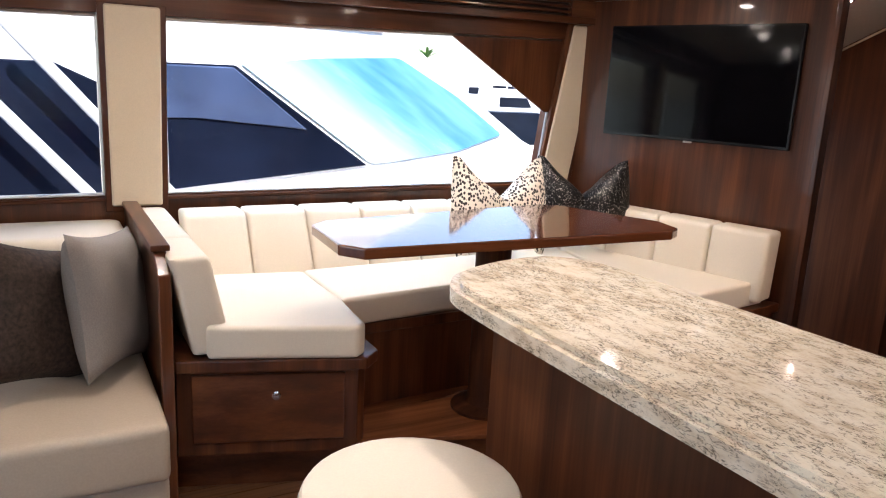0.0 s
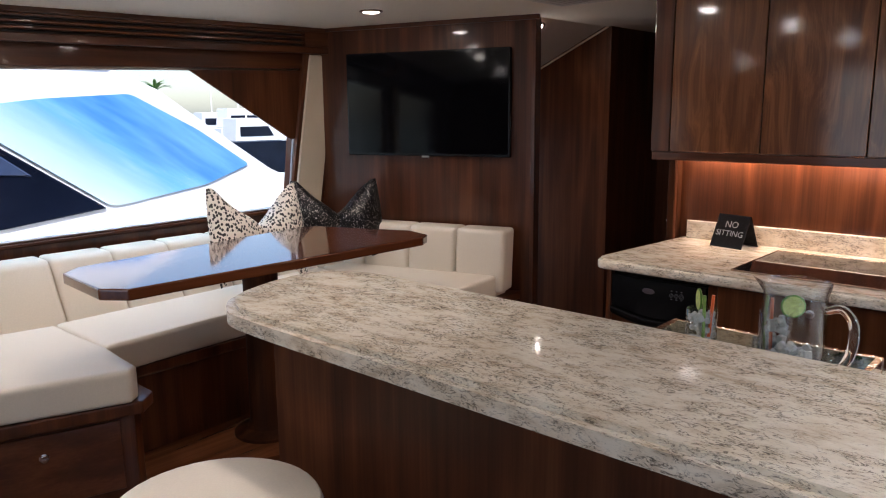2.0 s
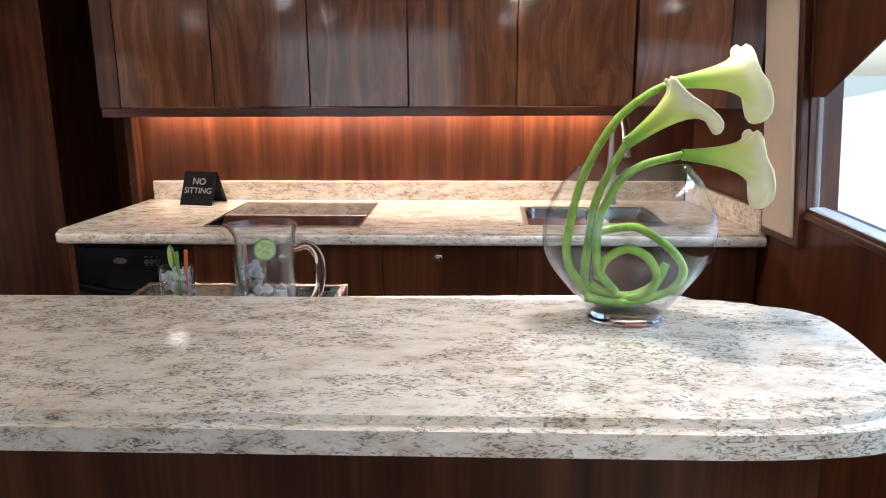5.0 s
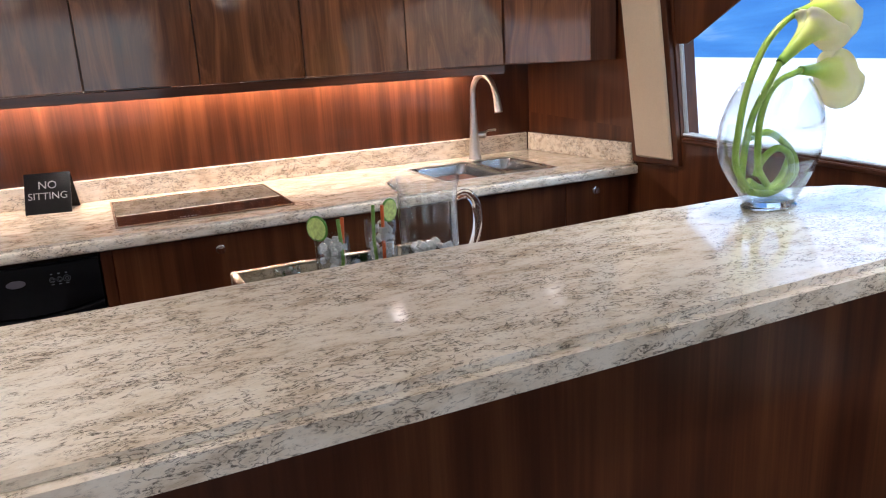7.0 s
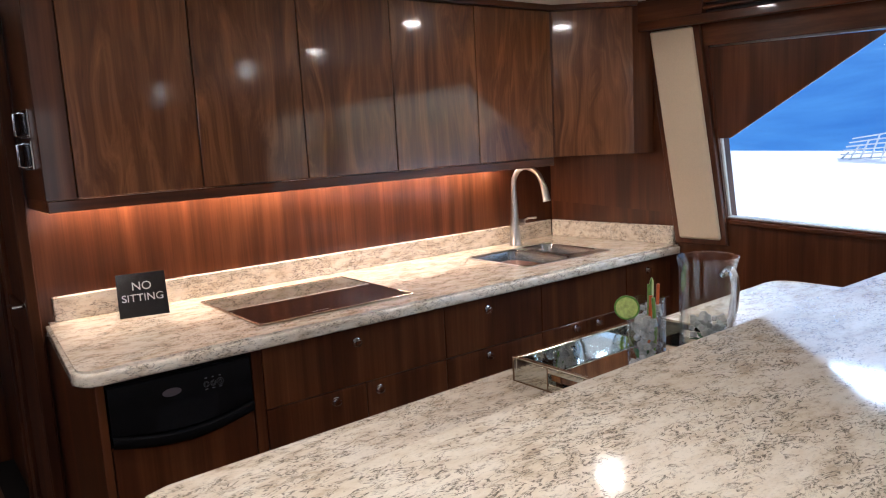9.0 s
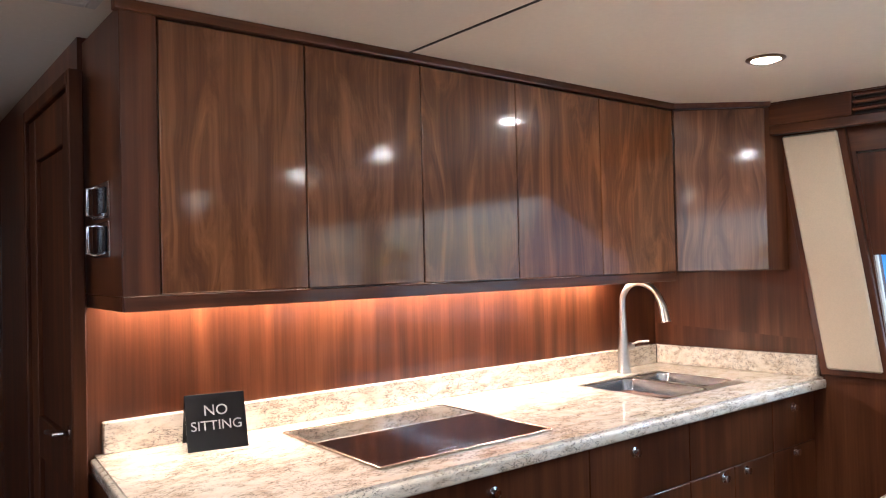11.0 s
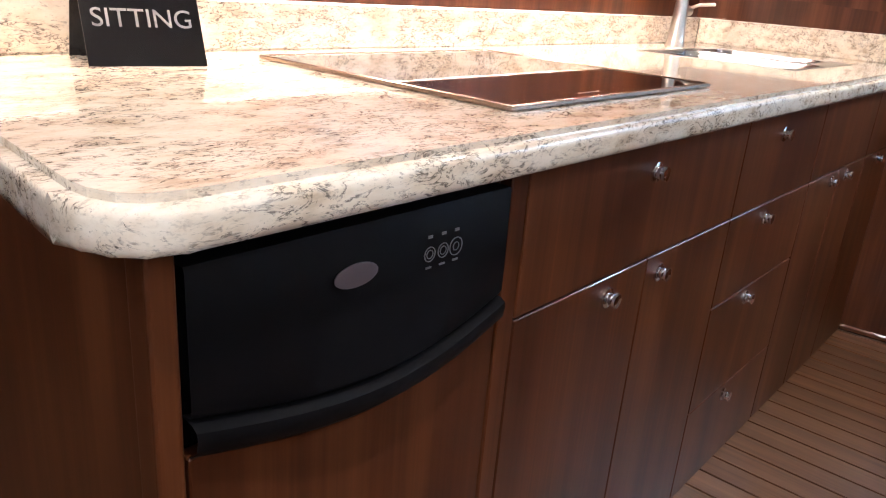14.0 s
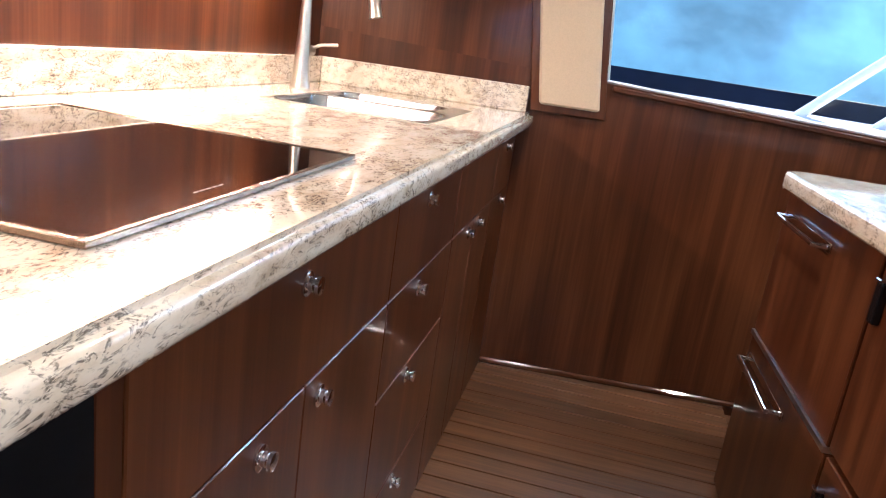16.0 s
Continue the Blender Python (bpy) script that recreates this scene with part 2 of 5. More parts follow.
M_deck = plain("grey_deck", (0.45, 0.46, 0.47), rough=0.6, vary=0.08, scale=8)
M_tint2 = plain("slate_blue_gloss", (0.045, 0.066, 0.13), rough=0.08, vary=0.35, scale=1.5, spec=0.3)
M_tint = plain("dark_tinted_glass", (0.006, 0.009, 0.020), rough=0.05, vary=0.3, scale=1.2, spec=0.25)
M_stoolband = plain("grey_stool_band", (0.36, 0.36, 0.37), rough=0.35, vary=0.05)


def thin_glass(name="thin_clear_glass", gain=0.80, low=0.035):
    """Thin clear glass: light passes straight through, gloss grows towards the rim."""
    m = bpy.data.materials.new(name)
    m.use_nodes = True
    nt = m.node_tree
    nt.nodes.remove(nt.nodes["Principled BSDF"])
    clear = nt.nodes.new("ShaderNodeBsdfTransparent")
    clear.inputs["Color"].default_value = (0.985, 0.992, 0.99, 1)
    gloss = nt.nodes.new("ShaderNodeBsdfGlossy")
    gloss.inputs["Roughness"].default_value = 0.02
    rim = nt.nodes.new("ShaderNodeLayerWeight")
    rim.inputs["Blend"].default_value = 0.5
    steep = nt.nodes.new("ShaderNodeMath")
    steep.operation = "POWER"
    steep.inputs[1].default_value = 2.6
    nt.links.new(rim.outputs["Facing"], steep.inputs[0])
    fres = nt.nodes.new("ShaderNodeMath")
    fres.operation = "MULTIPLY_ADD"
    fres.inputs[1].default_value, fres.inputs[2].default_value = gain, low
    nt.links.new(steep.outputs[0], fres.inputs[0])
    mix = nt.nodes.new("ShaderNodeMixShader")
    nt.links.new(fres.outputs[0], mix.inputs[0])
    nt.links.new(clear.outputs[0], mix.inputs[1])
    nt.links.new(gloss.outputs[0], mix.inputs[2])
    nt.links.new(mix.outputs[0], nt.nodes["Material Output"].inputs["Surface"])
    return m


M_thin = thin_glass()
M_still = thin_glass("still_water", 0.22, 0.02)


def petal():
    """Green at the throat, paling to cream along the flared lip."""
    m, nt, b = nodes_of("calla_petal")
    tc = nt.nodes.new("ShaderNodeTexCoord")
    sep = nt.nodes.new("ShaderNodeSeparateXYZ")
    nt.links.new(tc.outputs["UV"], sep.inputs[0])
    n = node(nt, "ShaderNodeTexNoise", Scale=26.0, Detail=4.0)
    nt.links.new(tc.outputs["Object"], n.inputs["Vector"])
    mix = nt.nodes.new("ShaderNodeMath")
    mix.operation = "MULTIPLY_ADD"
    mix.inputs[1].default_value = 0.25
    nt.links.new(n.outputs["Fac"], mix.inputs[0])
    nt.links.new(sep.outputs["Y"], mix.inputs[2])
    nt.links.new(ramp(nt, mix.outputs[0], [(0.20, (0.20, 0.38, 0.03)), (0.55, (0.50, 0.64, 0.10)), (0.88, (0.74, 0.80, 0.28)), (1.15, (0.90, 0.89, 0.62))]), b.inputs["Base Color"])
    b.inputs["Roughness"].default_value = 0.42
    b.inputs["Subsurface Weight"].default_value = 0.35
    b.inputs["Subsurface Radius"].default_value = (0.01, 0.01, 0.004)
    bump(nt, b, n.outputs["Fac"], 0.12)
    return m


def spotted():
    m, nt, b = nodes_of("spotted_cloth")
    v = coords(nt, (1.25, 1, 0.9))
    vo = nt.nodes.new("ShaderNodeTexVoronoi")
    vo.inputs["Scale"].default_value = 64.0
    vo.inputs["Randomness"].default_value = 0.85
    nt.links.new(v, vo.inputs["Vector"])
    nt.links.new(ramp(nt, vo.outputs["Distance"], [(0.40, (0.02, 0.014, 0.012)), (0.48, (0.84, 0.76, 0.66))]), b.inputs["Base Color"])
    b.inputs["Roughness"].default_value = 0.55
    return m


def sequins():
    m, nt, b = nodes_of("black_sequins")
    v = coords(nt, (1, 1, 1))
    vo = nt.nodes.new("ShaderNodeTexVoronoi")
    vo.inputs["Scale"].default_value = 210.0
    nt.links.new(v, vo.inputs["Vector"])
    b.inputs["Base Color"].default_value = (0.012, 0.010, 0.011, 1)
    nt.links.new(ramp(nt, vo.outputs["Color"], [(0.0, (0.004, 0.004, 0.004)), (0.72, (0.015, 0.013, 0.014)), (0.88, (0.45, 0.42, 0.40))]), b.inputs["Base Color"])
    b.inputs["Roughness"].default_value, b.inputs["Metallic"].default_value = 0.3, 0.6
    bump(nt, b, vo.outputs["Distance"], 0.6)
    return m


def planks():
    m, nt, b = nodes_of("teak_plank")
    v = coords(nt, (2.0, 60.0, 60.0), per_object=9.0)
    n = node(nt, "ShaderNodeTexNoise", Scale=1.0, Detail=5.0, Roughness=0.6)
    nt.links.new(v, n.inputs["Vector"])
    info = nt.nodes.new("ShaderNodeObjectInfo")
    col = ramp(nt, n.outputs["Fac"], [(0.3, (0.085, 0.036, 0.016)), (0.7, (0.20, 0.092, 0.042))])
    hs = nt.nodes.new("ShaderNodeHueSaturation")
    mr = nt.nodes.new("ShaderNodeMapRange")
    mr.inputs["To Min"].default_value, mr.inputs["To Max"].default_value = 0.75, 1.2
    nt.links.new(info.outputs["Random"], mr.inputs["Value"])
    nt.links.new(mr.outputs[0], hs.inputs["Value"])
    nt.links.new(col, hs.inputs["Color"])
    nt.links.new(hs.outputs[0], b.inputs["Base Color"])
    b.inputs["Roughness"].default_value = 0.34
    b.inputs["Coat Weight"].default_value = 0.25
    bump(nt, b, n.outputs["Fac"], 0.08)
    return m


# where the reflection painted along the windscreen's edge starts to fade to blue
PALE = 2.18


def blue_screen():
    """A blue windscreen, its pale streaks and faded edge painted in as reflections."""
    m, nt, b = nodes_of("blue_windscreen")
    turned = coords(nt, (1, 1, 1), rot=(0, -0.576, 0))
    stretch = nt.nodes.new("ShaderNodeMapping")
    stretch.inputs["Scale"].default_value = (0.22, 0.5, 2.0)
    nt.links.new(turned, stretch.inputs["Vector"])
    v = stretch.outputs[0]
    n = node(nt, "ShaderNodeTexNoise", Scale=1.6, Detail=5.0, Roughness=0.6)
    nt.links.new(v, n.inputs["Vector"])
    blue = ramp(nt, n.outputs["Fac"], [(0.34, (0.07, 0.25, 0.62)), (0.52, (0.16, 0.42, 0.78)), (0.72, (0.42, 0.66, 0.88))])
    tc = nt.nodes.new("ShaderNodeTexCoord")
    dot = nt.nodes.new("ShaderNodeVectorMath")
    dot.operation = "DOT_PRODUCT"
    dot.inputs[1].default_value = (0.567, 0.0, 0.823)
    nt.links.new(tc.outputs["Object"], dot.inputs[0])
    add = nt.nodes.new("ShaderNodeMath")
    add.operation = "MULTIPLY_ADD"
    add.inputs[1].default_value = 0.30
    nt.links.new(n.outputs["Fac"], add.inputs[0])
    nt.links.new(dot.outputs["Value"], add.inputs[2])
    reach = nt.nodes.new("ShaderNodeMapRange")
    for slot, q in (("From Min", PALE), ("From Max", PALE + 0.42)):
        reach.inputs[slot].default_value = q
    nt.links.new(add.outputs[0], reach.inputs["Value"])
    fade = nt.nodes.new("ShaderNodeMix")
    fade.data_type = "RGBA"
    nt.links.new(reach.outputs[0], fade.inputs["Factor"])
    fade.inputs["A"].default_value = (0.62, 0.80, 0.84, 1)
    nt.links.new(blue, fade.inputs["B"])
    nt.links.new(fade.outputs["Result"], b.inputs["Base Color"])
    b.inputs["Roughness"].default_value = 0.25
    b.inputs["Coat Weight"].default_value = 0.3
    return m


def blue_reflection_screen():
    """A deep blue windscreen with broad pale sky reflections painted into its colour."""
    m, nt, b = nodes_of("blue_reflection_screen")
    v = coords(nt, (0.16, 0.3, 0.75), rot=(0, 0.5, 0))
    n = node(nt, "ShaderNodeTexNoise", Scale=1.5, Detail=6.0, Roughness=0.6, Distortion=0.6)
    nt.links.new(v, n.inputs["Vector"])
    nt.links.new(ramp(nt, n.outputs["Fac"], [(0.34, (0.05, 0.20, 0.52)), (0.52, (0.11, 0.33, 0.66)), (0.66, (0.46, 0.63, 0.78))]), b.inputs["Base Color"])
    b.inputs["Roughness"].default_value = 0.3
    return m


M_blue2 = blue_reflection_screen()
M_petal, M_spots, M_sequin, M_teak, M_blue = petal(), spotted(), sequins(), planks(), blue_screen()
M_floorwood = wood("platform_floor", (0.05, 0.016, 0.007), (0.15, 0.05, 0.02), (0.28, 0.10, 0.04), axis="x", rough=0.2)
M_sea = plain("harbour_water", (0.02, 0.06, 0.08), rough=0.12, vary=0.3, scale=3.0, relief=0.4)
M_cyan = plain("pale_aqua_gelcoat", (0.19, 0.40, 0.47), rough=0.2, vary=0.45, scale=0.9, coat=0.4)
SPOT_W = 11.0
# ---- mesh helpers ----


def box(bm, x0, y0, z0, x1, y1, z1, bevel=0.0, m=None, seg=2):
    verts = [bm.verts.new((x, y, z)) for x in (x0, x1) for y in (y0, y1) for z in (z0, z1)]
    faces = [bm.faces.new([verts[i] for i in q]) for q in ((0, 1, 3, 2), (4, 6, 7, 5), (0, 4, 5, 1), (2, 3, 7, 6), (0, 2, 6, 4), (1, 5, 7, 3))]
    if bevel:
        edges = list({e for f in faces for e in f.edges})
        r = bmesh.ops.bevel(bm, geom=edges, offset=bevel, segments=seg, profile=0.6, affect="EDGES")
        verts = list({v for v in r["verts"]} | {v for v in verts if v.is_valid})
    if m is not None:
        bmesh.ops.transform(bm, matrix=m, verts=[v for v in verts if v.is_valid])
    return bm


def prism(bm, pts, z0, z1, bevel=0.0, seg=2, m=None, caps_only=False):
    """An upright prism over a plan outline (counter-clockwise)."""
    lo = [bm.verts.new((x, y, z0)) for x, y in pts]
    hi = [bm.verts.new((x, y, z1)) for x, y in pts]
    n = len(pts)
    top = bm.faces.new(hi)
    bot = bm.faces.new(lo[::-1])
    sides = [bm.faces.new((lo[i], lo[(i + 1) % n], hi[(i + 1) % n], hi[i])) for i in range(n)]
    made = set(lo + hi)
    if bevel:
        edges = set(top.edges) | set(bot.edges)
        if not caps_only:
            edges |= {e for f in sides for e in f.edges}
        r = bmesh.ops.bevel(bm, geom=list(edges), offset=bevel, segments=seg, profile=0.6, affect="EDGES")
        made = {v for v in made if v.is_valid} | set(r["verts"])
    if m is not None:
        bmesh.ops.transform(bm, matrix=m, verts=list(made))
    return bm


def slab(bm, pts, depth, m, bevel=0.0):
    """A plate whose outline lies in the local x-z plane, as thick as depth along local y."""
    turned = m @ Matrix.Rotation(radians(90), 4, "X")
    return prism(bm, pts, -depth, 0, bevel, 1, turned)


def lathe(bm, profile, seg=32, m=None, cap=True):
    rings = []
    for r, z in profile:
        rings.append([bm.verts.new((r * math.cos(2 * math.pi * k / seg), r * math.sin(2 * math.pi * k / seg), z)) for k in range(seg)])
    for a, b in zip(rings, rings[1:]):
        for k in range(seg):
            bm.faces.new((a[k], a[(k + 1) % seg], b[(k + 1) % seg], b[k]))
    if cap:
        bm.faces.new(rings[0][::-1])
        bm.faces.new(rings[-1])
    if m is not None:
        bmesh.ops.transform(bm, matrix=m, verts=[v for r in rings for v in r])
    return bm


def smooth_line(pts, n=8):
    """Catmull-Rom through the given points."""
    p = [Vector(q) for q in pts]
    p = [2 * p[0] - p[1]] + p + [2 * p[-1] - p[-2]]
    out = []
    for i in range(1, len(p) - 2):
        for k in range(n):
            t = k / n
            a, b, c, d = p[i - 1], p[i], p[i + 1], p[i + 2]
            out.append(0.5 * (2 * b + (c - a) * t + (2 * a - 5 * b + 4 * c - d) * t * t + (3 * b - a - 3 * c + d) * t ** 3))
    out.append(p[-2])
    return out


def tube(bm, pts, radius, seg=12, cap=True):
    """A round bar along a line; radius is a number or a function of 0..1."""
    pts = [Vector(q) for q in pts]
    rings, side = [], None
    for i, q in enumerate(pts):
        d = (pts[min(i + 1, len(pts) - 1)] - pts[max(i - 1, 0)]).normalized()
        if side is None:
            side = d.orthogonal().normalized()
        side = (side - d * side.dot(d)).normalized()
        up = d.cross(side)
        r = radius(i / (len(pts) - 1)) if callable(radius) else radius
        rings.append([bm.verts.new(q + r * (math.cos(2 * math.pi * k / seg) * side + math.sin(2 * math.pi * k / seg) * up)) for k in range(seg)])
    for a, b in zip(rings, rings[1:]):
        for k in range(seg):
            bm.faces.new((a[k], a[(k + 1) % seg], b[(k + 1) % seg], b[k]))
    if cap:
        bm.faces.new(rings[0][::-1])
        bm.faces.new(rings[-1])
    return bm


def part(name, bm, material, parent=None, label="", smooth=False):
    """Links a bmesh as one mesh object, under a thing or a part if one is given."""
    me = bpy.data.meshes.new(name)
    bmesh.ops.recalc_face_normals(bm, faces=bm.faces[:])
    bm.to_mesh(me)
    bm.free()
    me.materials.append(material)
    if smooth:
        me.shade_smooth()
        me.set_sharp_from_angle(angle=radians(40))
    ob = new(name, me)
    if parent is not None:
        ob.parent = parent
        ob.matrix_parent_inverse = parent.matrix_world.inverted() if parent.type == "EMPTY" else Matrix()
    if label:
        tagged(ob, label)
    return ob


def thing(name, at, label, category, group="", kind=""):
    ob = new(name)
    ob.empty_display_size = 0.05
    ob.matrix_world = at if isinstance(at, Matrix) else Matrix.Translation(at)
    return tagged(ob, label, category, group, kind)


def local(name, bm, material, parent, label="", smooth=False):
    """A part whose mesh is written in its thing's own coordinates."""
    ob = part(name, bm, material, None, label, smooth)
    ob.parent = parent
    return ob


def structure(name, bm, material, label, category, smooth=False):
    return tagged(part(name, bm, material, None, "", smooth), label, category, "", "structure")


B = bmesh.new

# ---- the room's shell ----
AFT = -3.4
PORT_Y = 3.45
STAR = Matrix.Translation((0, -1.372, 0)) @ Matrix.Rotation(math.atan(0.10), 4, "Z")
PORT = Matrix.Translation((0, PORT_Y, 0))


def y_star(x):
    """The inner face of the starboard side, which draws in towards the bow."""
    return -1.372 + 0.10 * x


def ceil_z(x, y):
    """The headliner is slightly cambered and lifts towards the bow."""
    return 2.0 - max(0.0, 0.045 - 0.017 * (x - 0.4)) * ((y - 1.17) / 2.3) ** 2


def wall_piece(name, side, pts, material, label, depth=0.10):
    """A piece of a side wall cut to an outline in x and z."""
    bm = B()
    m = PORT if side == "port" else STAR @ Matrix.Translation((0, -depth, 0))
    slab(bm, pts, depth, m)
    return structure(name, bm, material, label, "wall")


def port_sill(x):
    return 0.942 + 0.010 * (x - 0.4)


def star_sill(x):
    return 1.044 - 0.055 * (2.17 - x)


wall_piece("wall_port_below_windows", "port", [(AFT, 0), (2.70, 0), (2.70, port_sill(2.7)), (AFT, port_sill(AFT))], M_wood, "varnished walnut side wall below the port windows")
wall_piece("wall_port_above_windows", "port", [(AFT, 1.62), (2.70, 1.768), (2.70, 2.04), (AFT, 2.04)], M_wood_x, "varnished walnut band above the port windows")
wall_piece("wall_port_pillar", "port", [(0.15, port_sill(.15)), (0.41, port_sill(.41)), (0.41, 1.706), (0.15, 1.70)], M_wood, "walnut pillar between two port windows")
wall_piece("wall_port_forward", "port", [(2.44, port_sill(2.44)), (2.70, port_sill(2.7)), (2.70, 1.768), (2.54, 1.763)], M_wood, "walnut corner wall beside the television bulkhead")
wall_piece("wall_port_aft", "port", [(AFT, port_sill(AFT)), (-2.3, port_sill(-2.3)), (-2.3, 1.645), (AFT, 1.62)], M_wood, "walnut side wall aft of the windows")
wall_piece("wall_starboard_below_windows", "star", [(AFT, 0), (3.15, 0), (3.15, star_sill(3.15)), (AFT, star_sill(AFT))], M_wood, "varnished walnut side wall below the starboard windows")
wall_piece("wall_starboard_above_windows", "star", [(AFT, 1.70), (3.15, 1.785), (3.15, 2.04), (AFT, 2.04)], M_wood_x, "varnished walnut band above the starboard windows")
wall_piece("wall_starboard_forward", "star", [(2.20, star_sill(2.2)), (3.15, star_sill(3.15)), (3.15, 1.785), (2.285, 1.775)], M_wood, "varnished walnut wall beside the galley worktop")
wall_piece("wall_starboard_aft", "star", [(AFT, star_sill(AFT)), (-2.3, star_sill(-2.3)), (-2.3, 1.71), (AFT, 1.70)], M_wood, "walnut side wall aft of the windows")

bm = B()
prism(bm, [(AFT, -1.85), (4.6, -1.05), (4.6, 3.56), (AFT, 3.56)], -0.06, -0.006)
floor = structure("floor", bm, M_rubber, "teak plank floor with dark caulked joints", "floor")

bm = B()
prism(bm, [(1.60, -1.28), (2.50, -1.20), (2.50, 1.36), (1.60, 1.36)], -0.0055, 0.028)
structure("floor_galley", bm, M_rubber, "slightly raised galley sole with dark caulked joints", "floor")

# headliner, cambered
bm = B()
NX, NY = 12, 14
grid = []
for i in range(NX + 1):
    x = AFT + (3.2 - AFT) * i / NX
    grid.append([bm.verts.new((x, -1.85 + 5.42 * j / NY, ceil_z(x, -1.85 + 5.42 * j / NY))) for j in range(NY + 1)])
for i in range(NX):
    for j in range(NY):
        bm.faces.new((grid[i][j], grid[i][j + 1], grid[i + 1][j + 1], grid[i + 1][j]))
_r = bmesh.ops.extrude_face_region(bm, geom=bm.faces[:])
bmesh.ops.translate(bm, vec=(0, 0, 0.05), verts=[v for v in _r["geom"] if isinstance(v, bmesh.types.BMVert)])
structure("ceiling", bm, M_ceiling, "cream vinyl headliner panels with dark joints", "ceiling", True)
for y in (0.54, 1.59):
    bm = B()
    x1 = 3.1 if y < 1 else 2.42
    for k in range(8):
        xa, xb = AFT + (x1 - AFT) * k / 8, AFT + (x1 - AFT) * (k + 1) / 8
        za, zb = ceil_z(xa, y), ceil_z(xb, y)
        v = [bm.verts.new(q) for q in ((xa, y, za - .002), (xb, y, zb - .002), (xb, y + .009, zb - .002), (xa, y + .009, za - .002), (xa, y, za + .01), (xb, y, zb + .01), (xb, y + .009, zb + .01), (xa, y + .009, za + .01))]
        for q in ((0, 1, 2, 3), (4, 7, 6, 5), (0, 4, 5, 1), (3, 2, 6, 7)):
            bm.faces.new([v[i] for i in q])
    structure("ceiling_joint", bm, M_dark, "dark joint strip between headliner panels", "trim")

# forward bulkheads: behind the galley, the companionway and the wall that carries the television
bm = B()
prism(bm, [(3.128, -1.16), (3.22, -1.16), (3.22, 1.345), (3.128, 1.345)], 0, 2.04)
structure("wall_galley", bm, M_wood, "varnished walnut wall behind the galley worktop", "wall")
TVA, TVD = Vector((3.060, 2.150, 0)), Vector((-0.295, 0.955, 0)).normalized()
TVN = Vector((TVD.y, -TVD.x, 0))
TVM = Matrix(((TVD.x, TVN.x, 0, TVA.x), (TVD.y, TVN.y, 0, TVA.y), (0, 0, 1, 0), (0, 0, 0, 1)))
bm = B()
box(bm, 0, 0, 0, 1.42, 0.06, 2.04, m=TVM)
structure("wall_television", bm, M_wood, "varnished walnut bulkhead behind the television", "wall")
bm = B()
box(bm, -0.012, -0.012, 0, 0.012, 0.075, 1.99, 0.004, m=TVM, seg=2)
structure("trim_television_bulkhead", bm, M_wood, "rounded walnut corner post at the companionway", "trim")
bm = B()
box(bm, -0.03, -0.02, 1.975, 1.42, 0.0, 2.0, 0.004, m=TVM)
structure("trim_television_cornice", bm, M_wood_y, "walnut cornice under the headliner", "trim")
YC = 2.15
bm = B()
prism(bm, [(3.84, YC), (3.94, YC), (3.94, 3.6), (3.84, 3.6)], 0, 2.04)
structure("wall_companionway", bm, M_wood, "walnut panel at the foot of the companionway", "wall")
bm = B()
prism(bm, [(3.222, 1.25), (4.60, 1.25), (4.60, YC + 0.1), (3.942, YC + 0.1), (3.942, YC + 0.002), (4.50, YC + 0.002), (4.50, 1.345), (3.222, 1.345)], 0, 2.04)
door_wall = structure("wall_door_niche", bm, M_wood, "dark walnut passage bulkhead with the cabin door", "wall")
# sloping headliner over the companionway
bm = B()
v = [bm.verts.new(q) for q in ((3.12, 2.20, 2.0), (3.94, 2.20, 2.0), (3.94, 3.5, 1.40), (2.74, 3.5, 1.40), (3.12, 2.20, 2.04), (3.94, 2.20, 2.04), (3.94, 3.5, 1.44), (2.74, 3.5, 1.44))]
for q in ((0, 1, 2, 3), (7, 6, 5, 4), (0, 4, 5, 1), (1, 5, 6, 2), (2, 6, 7, 3), (3, 7, 4, 0)):
    bm.faces.new([v[i] for i in q])
structure("ceiling_companionway_slope", bm, M_ceiling, "cream headliner that slopes down over the companionway", "ceiling")
bm = B()
prism(bm, [(3.201, 1.24), (4.62, 1.24), (4.62, 2.26), (3.942, 2.26), (3.942, 2.199), (3.201, 2.199)], 2.0, 2.04)
structure("ceiling_companionway", bm, M_ceiling, "cream headliner over the companionway", "ceiling")
bm = B()
box(bm, 3.828, 2.17, 1.993, 3.838, 3.5, 2.003, 0.002, Matrix.Translation((0, 2.17, 2.0)) @ Matrix.Rotation(math.atan(-0.6 / 1.3), 4, "X") @ Matrix.Translation((0, -2.17, -2.0)), 1)
structure("trim_companionway", bm, M_panel, "pale piping along the sloping headliner", "trim")
for nm, y0, y1, z0, z1 in (("wall_aft_starboard", -1.9, 0.1, 0, 2.04), ("wall_aft_port", 2.3, 3.56, 0, 2.04), ("wall_aft_head", 0.1, 2.3, 1.9, 2.04)):
    bm = B()
    box(bm, AFT - 0.1, y0, z0, AFT, y1, z1)
    structure(nm, bm, M_wood, "walnut aft bulkhead beside the cockpit doorway", "wall")
bm = B()
prism(bm, [(AFT - 1.2, -2.9), (4.8, -2.4), (4.8, 3.78), (AFT - 1.2, 3.78)], 2.06, 2.2)
structure("roof", bm, M_white, "white moulded deckhead that overhangs the side windows", "roof")


